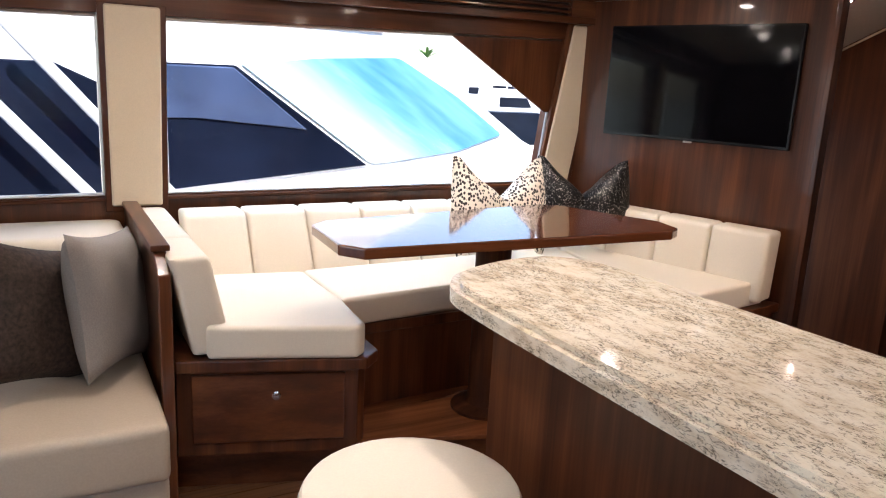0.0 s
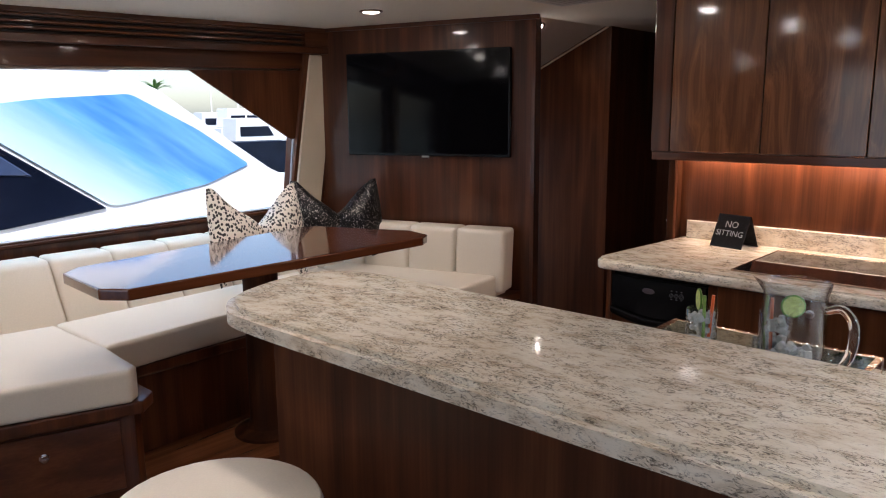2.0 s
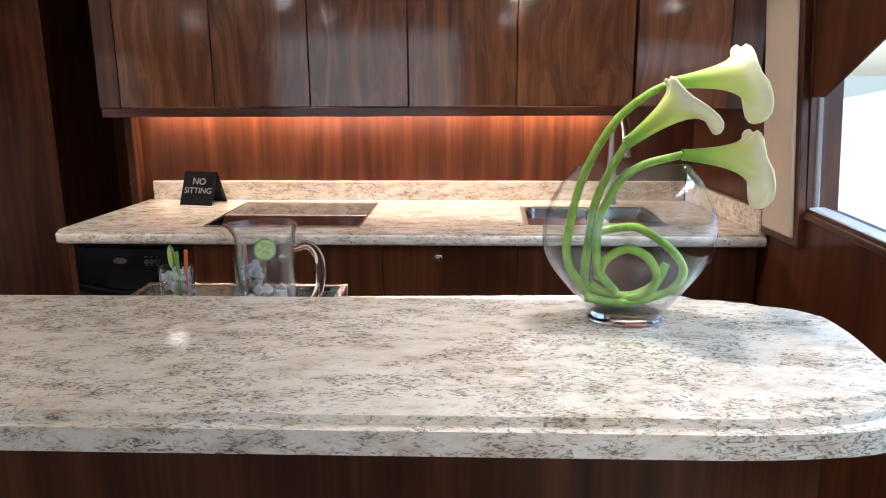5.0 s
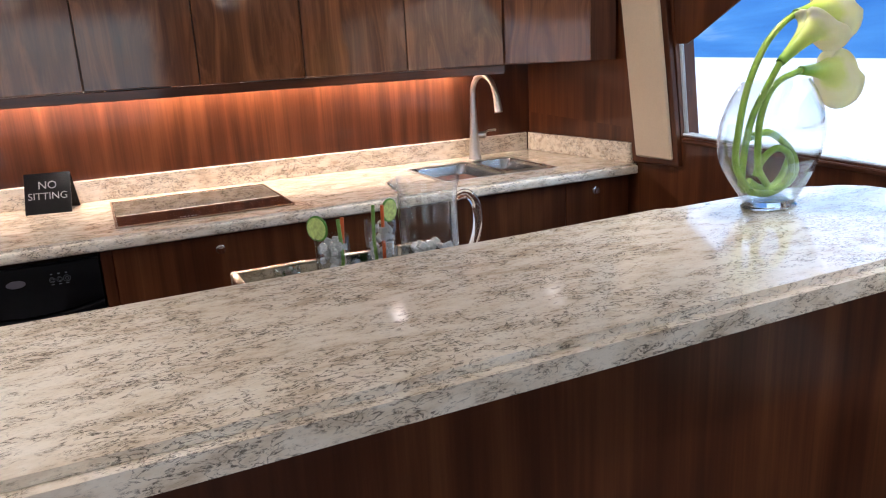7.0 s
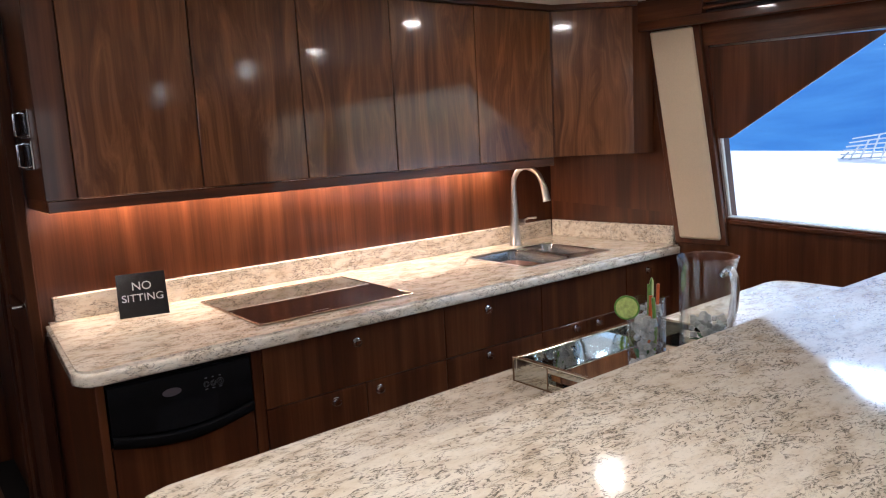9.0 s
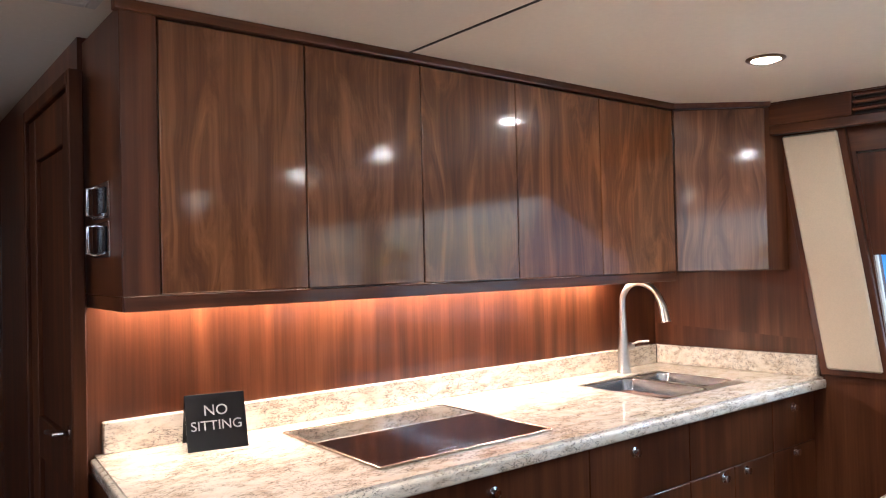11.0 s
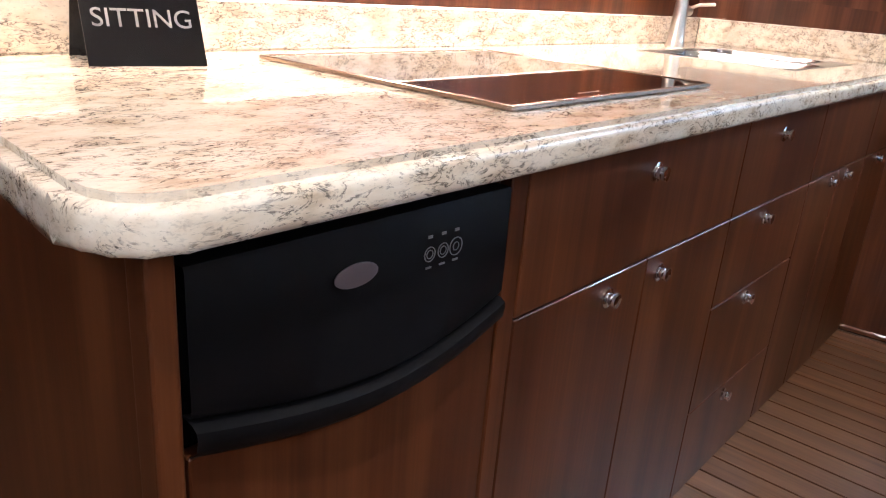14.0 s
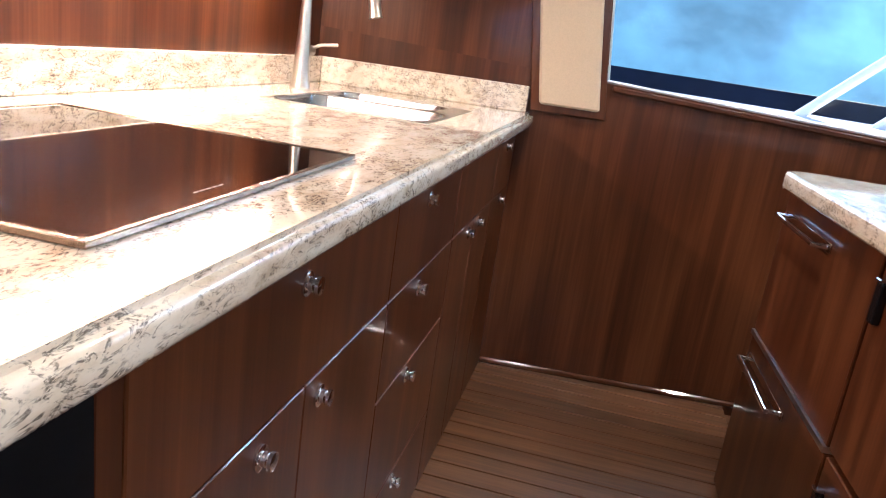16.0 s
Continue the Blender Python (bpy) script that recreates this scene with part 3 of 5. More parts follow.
# valances with louvre slots above the windows
def valance(side, x0, x1, za, zb, h, slots):
    """A projecting walnut pelmet; za and zb are its lower edge at each end."""
    out = -1 if side == "port" else 1
    m = PORT if side == "port" else STAR
    tilt = math.atan2(zb - za, x1 - x0)
    base = m @ Matrix.Translation((x0, 0, za)) @ Matrix.Rotation(-tilt, 4, "Y")
    L = (x1 - x0) / math.cos(tilt)
    top = thing("air_grille_pelmet", base, "walnut pelmet with air louvres above the side windows", "pelmet", kind="structure")

    def strip(nm, a, b, z0, z1, d0, d1, mat, bev=0.002):
        b_ = B()
        y0, y1 = sorted((out * d0, out * d1))
        box(b_, a, y0, z0, b, y1, z1, bev, None, 1)
        return local(nm, b_, mat, top)

    # near-black board that paints in the shade behind the louvre slats
    strip("slot_shade_board", 0, L, 0.0, h, 0.002, 0.045, M_dark)
    strip("lower_rail", 0, L, -0.012, 0.026, 0.047, 0.085, M_wood_x, 0.004)
    strip("upper_rail", 0, L, h - 0.018, h + 0.02, 0.047, 0.085, M_wood_x, 0.004)
    prev = 0.0
    for a, b in slots:
        strip("stile", prev, a - x0, 0.026, h - 0.018, 0.047, 0.083, M_wood_x)
        for k in range(3):
            z = 0.026 + (h - 0.044) * (k + 0.55) / 3.1
            strip("slat", a - x0, b - x0, z, z + 0.014, 0.050, 0.080, M_wood_x, 0.004)
        prev = b - x0
    strip("stile", prev, L, 0.026, h - 0.018, 0.047, 0.083, M_wood_x)


valance("port", AFT, 2.70, 1.76, 1.862, 0.128, [(-2.4, -0.1), (0.48, 2.52)])
valance("star", AFT, 2.62, 1.78, 1.878, 0.128, [(-2.4, -0.3), (0.2, 2.27)])

# padded raked panels beside the windows
def padded_panel(m, lo, hi, z0, z1, out, label):
    """lo and hi: the x range at the foot and at the head."""
    t = thing("padded_pillar_panel", m, label, "wall panel", kind="structure")
    b_ = B()
    d = 0.026
    slab(b_, [(lo[0], z0), (lo[1], z0), (hi[1], z1), (hi[0], z1)], d, Matrix.Translation((0, -d if out < 0 else 0, 0)), 0.003)
    local("frame", b_, M_wood, t)
    b_ = B()
    e = 0.024
    slab(b_, [(lo[0] + e, z0 + e), (lo[1] - e, z0 + e), (hi[1] - e, z1 - e * .3), (hi[0] + e, z1 - e * .3)], 0.016, Matrix.Translation((0, -d - .012 if out < 0 else d - .004, 0)), 0.007)
    local("padding", b_, M_panel, t, "beige padded fabric insert")
    return t


padded_panel(STAR, (2.185, 2.425), (2.315, 2.565), 0.93, 1.868, 1, "raked beige padded panel in a walnut frame by the galley")
padded_panel(PORT, (2.405, 2.65), (2.56, 2.80), 0.94, 1.852, -1, "raked beige padded panel in a walnut frame by the television")
padded_panel(PORT, (0.150, 0.405), (0.150, 0.420), 0.875, 1.75, -1, "upright beige padded panel in a walnut frame between windows")
padded_panel(STAR, (-0.62, -0.34), (-0.62, -0.34), 0.86, 1.80, 1, "upright beige padded panel in a walnut frame between windows")


# window frames, panes and the walnut triangles in their forward corners
def window(name, m, corners, out, tri):
    t = tagged(new(name), "wide cabin window with white sill and clear glass", "window", "", "structure")
    t.matrix_world = m
    d = 0.035 * out
    for a, b, w in ((0, 1, 0.011), (1, 2, 0.010), (2, 3, 0.012), (3, 0, 0.010)):
        (xa, za), (xb, zb) = corners[a], corners[b]
        b_ = B()
        tube(b_, [(xa, d * 0.85, za), (xb, d * 0.85, zb)], w, 8)
        local("window_frame", b_, M_white if a == 0 else M_steel, t)
    b_ = B()
    slab(b_, corners, 0.005, Matrix.Translation((0, d - 0.0025, 0)))
    pane = local("pane", b_, M_pane, t)
    pane.visible_shadow = False
    b_ = B()
    (xa, za), (xb, zb) = corners[0], corners[1]
    slab(b_, [(xa, za + 0.001), (xb, zb + 0.001), (xb, zb + 0.009), (xa, za + 0.009)], 0.054, Matrix.Translation((0, 0.006 if out > 0 else -0.06, 0)), 0.003)
    local("window_sill", b_, M_white, t, "white moulded inner sill")
    if tri:
        b_ = B()
        slab(b_, tri, 0.012, Matrix.Translation((0, d - (0.03 if out > 0 else -0.018), 0)), 0.002)
        local("corner_panel", b_, M_wood, t, "walnut triangle in the window corner")
    return t


window("window_1", PORT, [(0.41, port_sill(.41)), (2.44, port_sill(2.44)), (2.54, 1.763), (0.41, 1.706)], 1, [(1.83, 1.735), (2.45, 1.36), (2.54, 1.36), (2.54, 1.756)])
window("window_2", PORT, [(-2.3, port_sill(-2.3)), (0.15, port_sill(.15)), (0.15, 1.70), (-2.3, 1.645)], 1, None)
window("window_3", STAR, [(-0.34, star_sill(-.34)), (2.20, star_sill(2.2)), (2.285, 1.775), (-0.34, 1.745)], -1, [(1.60, 1.75), (2.19, 1.385), (2.28, 1.385), (2.29, 1.768)])
window("window_4", STAR, [(-2.3, star_sill(-2.3)), (-0.62, star_sill(-.62)), (-0.62, 1.742), (-2.3, 1.715)], -1, None)

# sills and skirting
bm = B()
slab(bm, [(-2.3, star_sill(-2.3) - .022), (2.18, star_sill(2.18) - .022), (2.18, star_sill(2.18) - .004), (-2.3, star_sill(-2.3) - .004)], 0.02, STAR, 0.004)
structure("trim_starboard_sill", bm, M_wood_x, "rounded walnut sill moulding under the window", "trim")
bm = B()
slab(bm, [(-2.3, port_sill(-2.3) - .022), (2.41, port_sill(2.41) - .022), (2.41, port_sill(2.41) - .004), (-2.3, port_sill(-2.3) - .004)], 0.02, PORT @ Matrix.Translation((0, -0.02, 0)), 0.004)
structure("trim_port_sill", bm, M_wood_x, "rounded walnut sill moulding under the window", "trim")
bm = B()
slab(bm, [(-1.0, 0.034), (2.47, 0.034), (2.47, 0.056), (-1.0, 0.056)], 0.016, STAR, 0.006)
structure("baseboard", bm, M_gloss, "glossy rounded walnut skirting bead at the floor", "baseboard")

# ---- ceiling lamps ----
LAMPS = [(0.35, 2.66), (1.30, 2.64), (2.35, 2.62), (0.0, 1.30), (1.02, 1.36), (2.04, 1.43), (0.2, -0.42), (1.2, -0.41), (2.21, -0.39), (-1.6, 1.3), (-1.6, 2.6), (-1.6, -0.4)]


def downlight(x, y, z):
    t = thing("downlight", (x, y, z), "round recessed halogen downlight with a bronze rim", "ceiling light", "downlights in the headliner")
    b_ = B()
    lathe(b_, [(0.042, -0.002), (0.044, -0.007), (0.052, -0.007), (0.058, -0.003), (0.058, 0.001), (0.042, 0.001)], 28, None, False)
    local("rim", b_, M_bronze, t, smooth=True)
    b_ = B()
    lathe(b_, [(0.0415, -0.004), (0.026, -0.010), (0.004, -0.0115)], 24, None, True)
    local("lens", b_, M_lamp, t, "glowing frosted lens", True)
    return t


for x, y in LAMPS:
    z = ceil_z(x, y)
    downlight(x, y, z)
    ceiling_spot(x, y, z - 0.025, SPOT_W)
_t = downlight(3.26, 2.29, 1.955)
_t.matrix_world = Matrix.Translation((3.26, 2.29, 1.957)) @ Matrix.Rotation(math.atan(-0.6 / 1.3), 4, "X")
ceiling_spot(3.26, 2.30, 1.92, SPOT_W)

# ventilation grille in the headliner
vent = thing("ceiling_vent", (2.62, 1.61, 1.985), "white rectangular air grille in the headliner", "vent")
bm = B()
for a in ((2.38, 1.36, 2.86, 1.385), (2.38, 1.835, 2.86, 1.86), (2.38, 1.385, 2.405, 1.835), (2.835, 1.385, 2.86, 1.835)):
    box(bm, a[0], a[1], 1.9905, a[2], a[3], 1.9985, 0.003, None, 1)
part("frame", bm, M_vent, vent)
bm = B()
box(bm, 2.405, 1.385, 1.994, 2.835, 1.835, 1.999)
part("backing", bm, M_vent, vent)
for k in range(13):
    bm = B()
    box(bm, 2.405, 1.40 + k * 0.033, 1.9908, 2.835, 1.42 + k * 0.033, 1.9938, 0.001, None, 1)
    part("slat", bm, M_vent, vent)

# ---- galley ----
GT = 0.92


def share(name, source, parent, at):
    """Another object on the same mesh, at a place given in its parent's own coordinates."""
    ob = new(name, source.data)
    ob.parent = parent
    ob.matrix_local = Matrix.Translation(at) if not isinstance(at, Matrix) else at
    return ob


# granite worktop: rounded nose below, a fine step along the top
G_OUT = [(3.126, 1.330), (2.475, 1.382), (2.448, 1.380), (2.424, 1.369), (2.408, 1.352), (2.401, 1.325), (2.398, -1.128), (3.126, -1.056)]
worktop = thing("galley_worktop", (2.75, 0.15, GT), "cream speckled granite galley worktop with upstand", "worktop")
# the top is laid round the sink opening
SX0, SX1, SY0, SY1 = 2.545, 2.955, -0.835, -0.315
bm = B()
prism(bm, G_OUT[:7] + [(2.95, -1.074), (SX0 + 0.4, -1.074), (SX0 + 0.4, SY0), (SX0, SY0), (SX0, SY1), (3.126, SY1)], GT - 0.043, GT - 0.007, 0.012, 4)
nose = part("nose", bm, M_granite, worktop, "", True)
for pts in ([(2.413, 1.320), (2.410, SY1), (3.126, SY1), (3.126, 1.318), (2.474, 1.370), (2.450, 1.368), (2.430, 1.359), (2.418, 1.345)][::-1], [(SX1, SY0), (3.126, SY0), (3.126, SY1), (SX1, SY1)], [(2.411, SY0), (SX0, SY0), (SX0, SY1), (2.412, SY1)], [(2.412, -1.126), (3.126, -1.056), (3.126, SY0), (2.411, SY0)]):
    bm = B()
    prism(bm, pts, GT - 0.0075, GT)
    part("top", bm, M_granite, worktop)
bm = B()
box(bm, 3.103, -1.03, GT, 3.127, 1.300, 1.003, 0.003, None, 1)
part("upstand", bm, M_granite, worktop)
bm = B()
prism(bm, [(2.425, -1.128), (3.126, -1.058), (3.102, -1.033), (2.425, -1.103)], GT, 1.003, 0.003, 1)
part("upstand", bm, M_granite, worktop)

# double sink let into the worktop, with its rim
sink = thing("sink", (2.75, -0.58, GT), "double-bowl brushed steel sink set into granite", "sink")


def bowl(x0, y0, x1, y1, depth):
    """An open basin with rounded corners that slopes in towards its floor."""
    b_ = B()
    rings = []
    for s, z in ((0.0, 0.0015), (0.008, 0.0005), (0.012, -0.012), (0.022, -depth + 0.02), (0.045, -depth)):
        ring = []
        r = 0.055
        for cx, cy, a0 in ((x1 - r, y1 - r, 0), (x0 + r, y1 - r, 90), (x0 + r, y0 + r, 180), (x1 - r, y0 + r, 270)):
            for k in range(6):
                a = radians(a0 + 18 * k)
                ring.append(b_.verts.new((cx + (r - s) * math.cos(a), cy + (r - s) * math.sin(a), GT + z)))
        rings.append(ring)
    n = len(rings[0])
    for p, q in zip(rings, rings[1:]):
        for k in range(n):
            b_.faces.new((p[k], p[(k + 1) % n], q[(k + 1) % n], q[k]))
    b_.faces.new(rings[-1])
    return b_


part("bowl", bowl(SX0 + .012, -0.605, SX1 - .01, SY1 - .012, 0.17), M_basin, sink, "", True)
part("bowl", bowl(SX0 + .06, SY0 + .012, SX1 - .02, -0.625, 0.14), M_basin, sink, "", True)
for cx, cy, d in ((2.75, -0.46, 0.168), (2.77, -0.72, 0.138)):
    bm = B()
    lathe(bm, [(0.038, 0.0), (0.036, 0.003), (0.024, 0.002), (0.02, -0.004)], 20, Matrix.Translation((cx, cy, GT - d)))
    part("drain", bm, M_chrome, sink, "", True)
bm = B()
for a in ((SX0, SY0, SX1, SY0 + .014), (SX0, SY1 - .014, SX1, SY1), (SX0, SY0 + .014, SX0 + .014, SY1 - .014), (SX1 - .022, SY0 + .014, SX1, SY1 - .014), (SX0 + .014, -0.628, SX1 - .022, -0.602), (SX0 + .014, SY0 + .014, SX0 + .062, -0.628)):
    box(bm, a[0], a[1], GT - 0.006, a[2], a[3], GT + 0.0012)
part("rim", bm, M_steel, sink)

# tap: tapered body, swan neck, pull-out spray and side lever
tap = thing("kitchen_tap", (3.025, -0.70, GT), "brushed nickel swan-neck kitchen tap behind the sink", "tap")
bm = B()
lathe(bm, [(0.030, 0), (0.030, 0.006), (0.026, 0.012), (0.024, 0.05), (0.018, 0.15), (0.0125, 0.27), (0.0125, 0.275)], 24)
local("body", bm, M_steel, tap, "", True)
bm = B()
tube(bm, smooth_line([(0, 0, 0.27), (-0.004, -0.002, 0.32), (-0.035, -0.008, 0.362), (-0.085, -0.014, 0.372), (-0.145, -0.018, 0.345), (-0.178, -0.02, 0.29)], 8), 0.0125, 14)
local("neck", bm, M_steel, tap, "", True)
bm = B()
tube(bm, [(-0.176, -0.02, 0.295), (-0.184, -0.0205, 0.275), (-0.196, -0.021, 0.222), (-0.197, -0.021, 0.218)], lambda u: 0.0135 + 0.006 * u, 16)
local("spray_head", bm, M_steel, tap, "", True)
bm = B()
tube(bm, [(0, -0.01, 0.105), (0, -0.055, 0.105)], 0.016, 14)
local("valve", bm, M_steel, tap, "", True)
bm = B()
tube(bm, [(0, -0.045, 0.11), (-0.03, -0.06, 0.125), (-0.075, -0.07, 0.13)], 0.005, 10)
local("lever", bm, M_steel, tap, "", True)

# ceramic hob
hob = thing("induction_hob", (2.73, 0.57, GT), "black glass induction hob with thin steel edge", "hob")
bm = B()
box(bm, 2.505, 0.286, GT + 0.0008, 2.990, 0.846, GT + 0.006, 0.002, None, 1)
part("glass", bm, M_hob, hob)
for a in ((2.498, 0.279, 2.505, 0.853), (2.990, 0.279, 2.997, 0.853), (2.505, 0.279, 2.990, 0.286), (2.505, 0.846, 2.990, 0.853)):
    bm = B()
    box(bm, a[0], a[1], GT + 0.0008, a[2], a[3], GT + 0.0075, 0.001, None, 1)
    part("edge_trim", bm, M_edge, hob)
bm = B()
for k in range(5):
    box(bm, 2.530, 0.60 + k * 0.012, GT + 0.0062, 2.5315, 0.608 + k * 0.012, GT + 0.0065)
part("control_marks", bm, M_mark, hob, "small grey touch-control marks")

# folded sign
sign = thing("table_sign", (2.96, 1.055, GT), "black folded tent sign that reads NO SITTING", "sign")
SGM = Matrix.Translation((3.015, 1.042, GT)) @ Matrix.Rotation(radians(-102.6), 4, "Z")
for nm, sgn in (("front_leaf", -1), ("back_leaf", 1)):
    bm = B()
    box(bm, -0.077, -0.001, 0, 0.077, 0.001, 0.150, 0, SGM @ Matrix.Translation((0, sgn * 0.062, 0)) @ Matrix.Rotation(sgn * radians(24), 4, "X"))
    part(nm, bm, M_black, sign)


def words(text, size, m, material, parent, name):
    cu = bpy.data.curves.new(name, "FONT")
    cu.body, cu.size, cu.align_x, cu.align_y, cu.extrude = text, size, "CENTER", "CENTER", 0.0002
    tmp = bpy.data.objects.new("tmp", cu)
    me = bpy.data.meshes.new_from_object(tmp)
    bpy.data.objects.remove(tmp)
    me.transform(m)
    me.materials.clear()
    me.materials.append(material)
    ob = new(name, me)
    ob.parent = parent
    ob.matrix_parent_inverse = parent.matrix_world.inverted() if parent.type == "EMPTY" else Matrix()
    return ob


_face = SGM @ Matrix.Translation((0, -0.062, 0)) @ Matrix.Rotation(radians(-24), 4, "X") @ Matrix.Translation((0, -0.0016, 0)) @ Matrix.Rotation(radians(90), 4, "X")
words("NO", 0.040, _face @ Matrix.Translation((0, 0.104, 0)), M_sign, sign, "lettering")
words("SITTING", 0.036, _face @ Matrix.Translation((0, 0.064, 0)), M_sign, sign, "lettering")

# knob mesh: round push-lock with a raised ring
bm = B()
lathe(bm, [(0.0155, 0), (0.0155, 0.003), (0.0125, 0.0045), (0.009, 0.005), (0.0085, 0.010), (0.0115, 0.014), (0.0110, 0.018), (0.005, 0.0195)], 20, Matrix.Rotation(radians(-90), 4, "Y"))
knob_src = part("knob", bm, M_chrome, None, "", True)
KNOB = knob_src.data
bpy.data.objects.remove(knob_src)


def add_knob(parent, at):
    ob = new("knob", KNOB)
    ob.parent = parent
    ob.matrix_parent_inverse = Matrix()
    ob.location = at
    tagged(ob, "round chrome push-lock knob")
    return ob


FX = 2.445


def base_unit(y0, y1, fronts, label):
    """A base cabinet; fronts: (kind, y0, y1, z0, z1, knob y, knob z)."""
    t = thing("base_cabinet", (2.78, (y0 + y1) / 2, 0), label, "cabinet", "galley base cabinets")
    b_ = B()
    box(b_, FX + 0.019, y0 + 0.0015, 0.0, 3.12, y1 - 0.0015, GT - 0.0445)
    part("body", b_, M_wood, t)
    for kind, a, b, z0, z1, ky, kz in fronts:
        b_ = B()
        box(b_, FX, a + 0.0015, z0 + 0.0015, FX + 0.018, b - 0.0015, z1 - 0.0015, 0.0015, None, 1)
        f = part(kind, b_, M_wood, t)
        if ky is not None:
            add_knob(f, Vector((FX, ky, kz)))
    return t


base_unit(0.193, 0.912, [("drawer", 0.193, 0.877, 0.678, 0.868, 0.553, 0.819), ("door", 0.526, 0.877, 0.035, 0.678, 0.643, 0.643), ("door", 0.193, 0.526, 0.035, 0.678, 0.479, 0.643), ("stile", 0.877, 0.912, 0.035, 0.868, None, 0)], "walnut base cabinet with one drawer over two doors")
base_unit(-0.285, 0.193, [("drawer", -0.285, 0.193, 0.678, 0.868, -0.006, 0.821), ("drawer", -0.285, 0.193, 0.491, 0.678, -0.005, 0.646), ("drawer", -0.285, 0.193, 0.251, 0.491, 0.001, 0.466), ("drawer", -0.285, 0.193, 0.035, 0.251, 0.002, 0.226)], "walnut base cabinet with four stacked drawers")
base_unit(-0.80, -0.285, [("false_front", -0.80, -0.285, 0.678, 0.868, None, 0), ("door", -0.543, -0.285, 0.035, 0.678, -0.475, 0.653), ("door", -0.80, -0.543, 0.035, 0.678, -0.612, 0.653)], "walnut sink cabinet with plain panel over two doors")
base_unit(-1.118, -0.80, [("drawer", -1.115, -0.80, 0.678, 0.868, -0.945, 0.824), ("door", -1.115, -0.80, 0.035, 0.678, -0.955, 0.657)], "narrow walnut base cabinet beside the hull side")
bm = B()
box(bm, FX + 0.004, -1.115, 0.0, FX + 0.018, 1.30, 0.034)
part("plinth", bm, M_wood_y, bpy.data.objects["base_cabinet"])

# trash compactor with a bowed black control panel and a walnut bin front
comp = thing("trash_compactor", (2.78, 1.125, 0), "black trash compactor with bowed control panel and walnut bin front", "trash compactor")
CY0, CY1 = 0.914, 1.312
bm = B()
box(bm, FX + 0.02, CY0 + 0.002, 0.0, 3.12, CY1 - 0.002, GT - 0.0445)
part("body", bm, M_black, comp)


def bowed(z_profile, sag=0.014, n=16):
    """A front that bulges outwards in the middle; z_profile: (how far out, z, share of the bow)."""
    b_ = B()
    rows = []
    for d, z, share_ in z_profile:
        rows.append([])
        for k in range(n + 1):
            u = k / n
            y = CY0 + 0.003 + (CY1 - CY0 - 0.006) * u
            rows[-1].append(b_.verts.new((FX + 0.018 - d - sag * share_ * math.sin(math.pi * u), y, z - 0.025 * share_ * (math.sin(math.pi * u) if share_ > 0.99 else 0))))
    for p, q in zip(rows, rows[1:]):
        for k in range(n):
            b_.faces.new((p[k], p[k + 1], q[k + 1], q[k]))
    return b_


part("control_panel", bowed([(0.0, 0.853, 0), (0.020, 0.853, 0), (0.022, 0.849, 0), (0.023, 0.78, 0.15), (0.0235, 0.731, 0.995), (0.021, 0.727, 0.995), (0.008, 0.725, 0.995)]), M_plastic, comp, "black plastic control panel", True)
part("handle_lip", bowed([(0.008, 0.724, 0.995), (0.024, 0.722, 0.995), (0.030, 0.718, 0.995), (0.031, 0.712, 0.995), (0.029, 0.700, 0.995), (0.016, 0.688, 0.995), (0.002, 0.682, 0.995), (-0.01, 0.682, 0.995)]), M_plastic, comp, "bowed black handle lip", True)
bm = B()
box(bm, FX, CY0 + 0.002, 0.035, FX + 0.018, CY1 - 0.002, 0.688, 0.0015, None, 1)
part("bin_front", bm, M_wood, comp, "walnut bin front")
_cp = Matrix.Translation((FX - 0.0082, 1.146, 0.808)) @ Matrix.Rotation(radians(-90), 4, "Z") @ Matrix.Rotation(radians(90), 4, "X")
bm = B()
lathe(bm, [(1.0, 0), (1.0, 0.0008), (0.9, 0.0012)], 28, _cp @ Matrix.Diagonal((0.026, 0.0115, 1, 1)))
part("badge", bm, M_badge, comp, "oval silver maker's badge")
for k in range(3):
    cy = 1.050 - k * 0.020
    m = Matrix.Translation((FX - 0.0078 - 0.001 * (2 - k) * 0.3, cy, 0.806)) @ Matrix.Rotation(radians(-90), 4, "Y")
    bm = B()
    rr = (0.0080, 0.0080, 0.0100)[k]
    lathe(bm, [(rr, 0), (rr, 0.0008), (rr - 0.0009, 0.0008), (rr - 0.0009, 0)], 24, m, False)
    lathe(bm, [(0.0048, 0), (0.0048, 0.0008), (0.0040, 0.0008), (0.0040, 0)], 16, m, False)
    part("button", bm, M_button, comp, "round touch button outlined in white")
    bm = B()
    box(bm, FX - 0.0085, cy - 0.003, 0.8225, FX - 0.0075, cy + 0.003, 0.8255)
    part("button_mark", bm, M_button, comp)
    bm = B()
    box(bm, FX - 0.0085, cy - 0.004, 0.7905, FX - 0.0075, cy + 0.004, 0.7925)
    part("button_mark", bm, M_button, comp)
# end panel of the galley run
bm = B()
box(bm, FX + 0.0305, 1.3135, 0.0, 3.12, 1.334, GT - 0.0445, 0.002, None, 1)
_end = thing("cabinet_end_panel", (2.78, 1.325, 0), "walnut end panel of the galley base run", "panel")
part("panel", bm, M_wood, _end)
bm = B()
box(bm, FX - 0.003, 1.3135, 0.0, FX + 0.03, 1.337, GT - 0.0445, 0.005, None, 3)
part("corner_post", bm, M_wood, _end, "rounded walnut corner post")

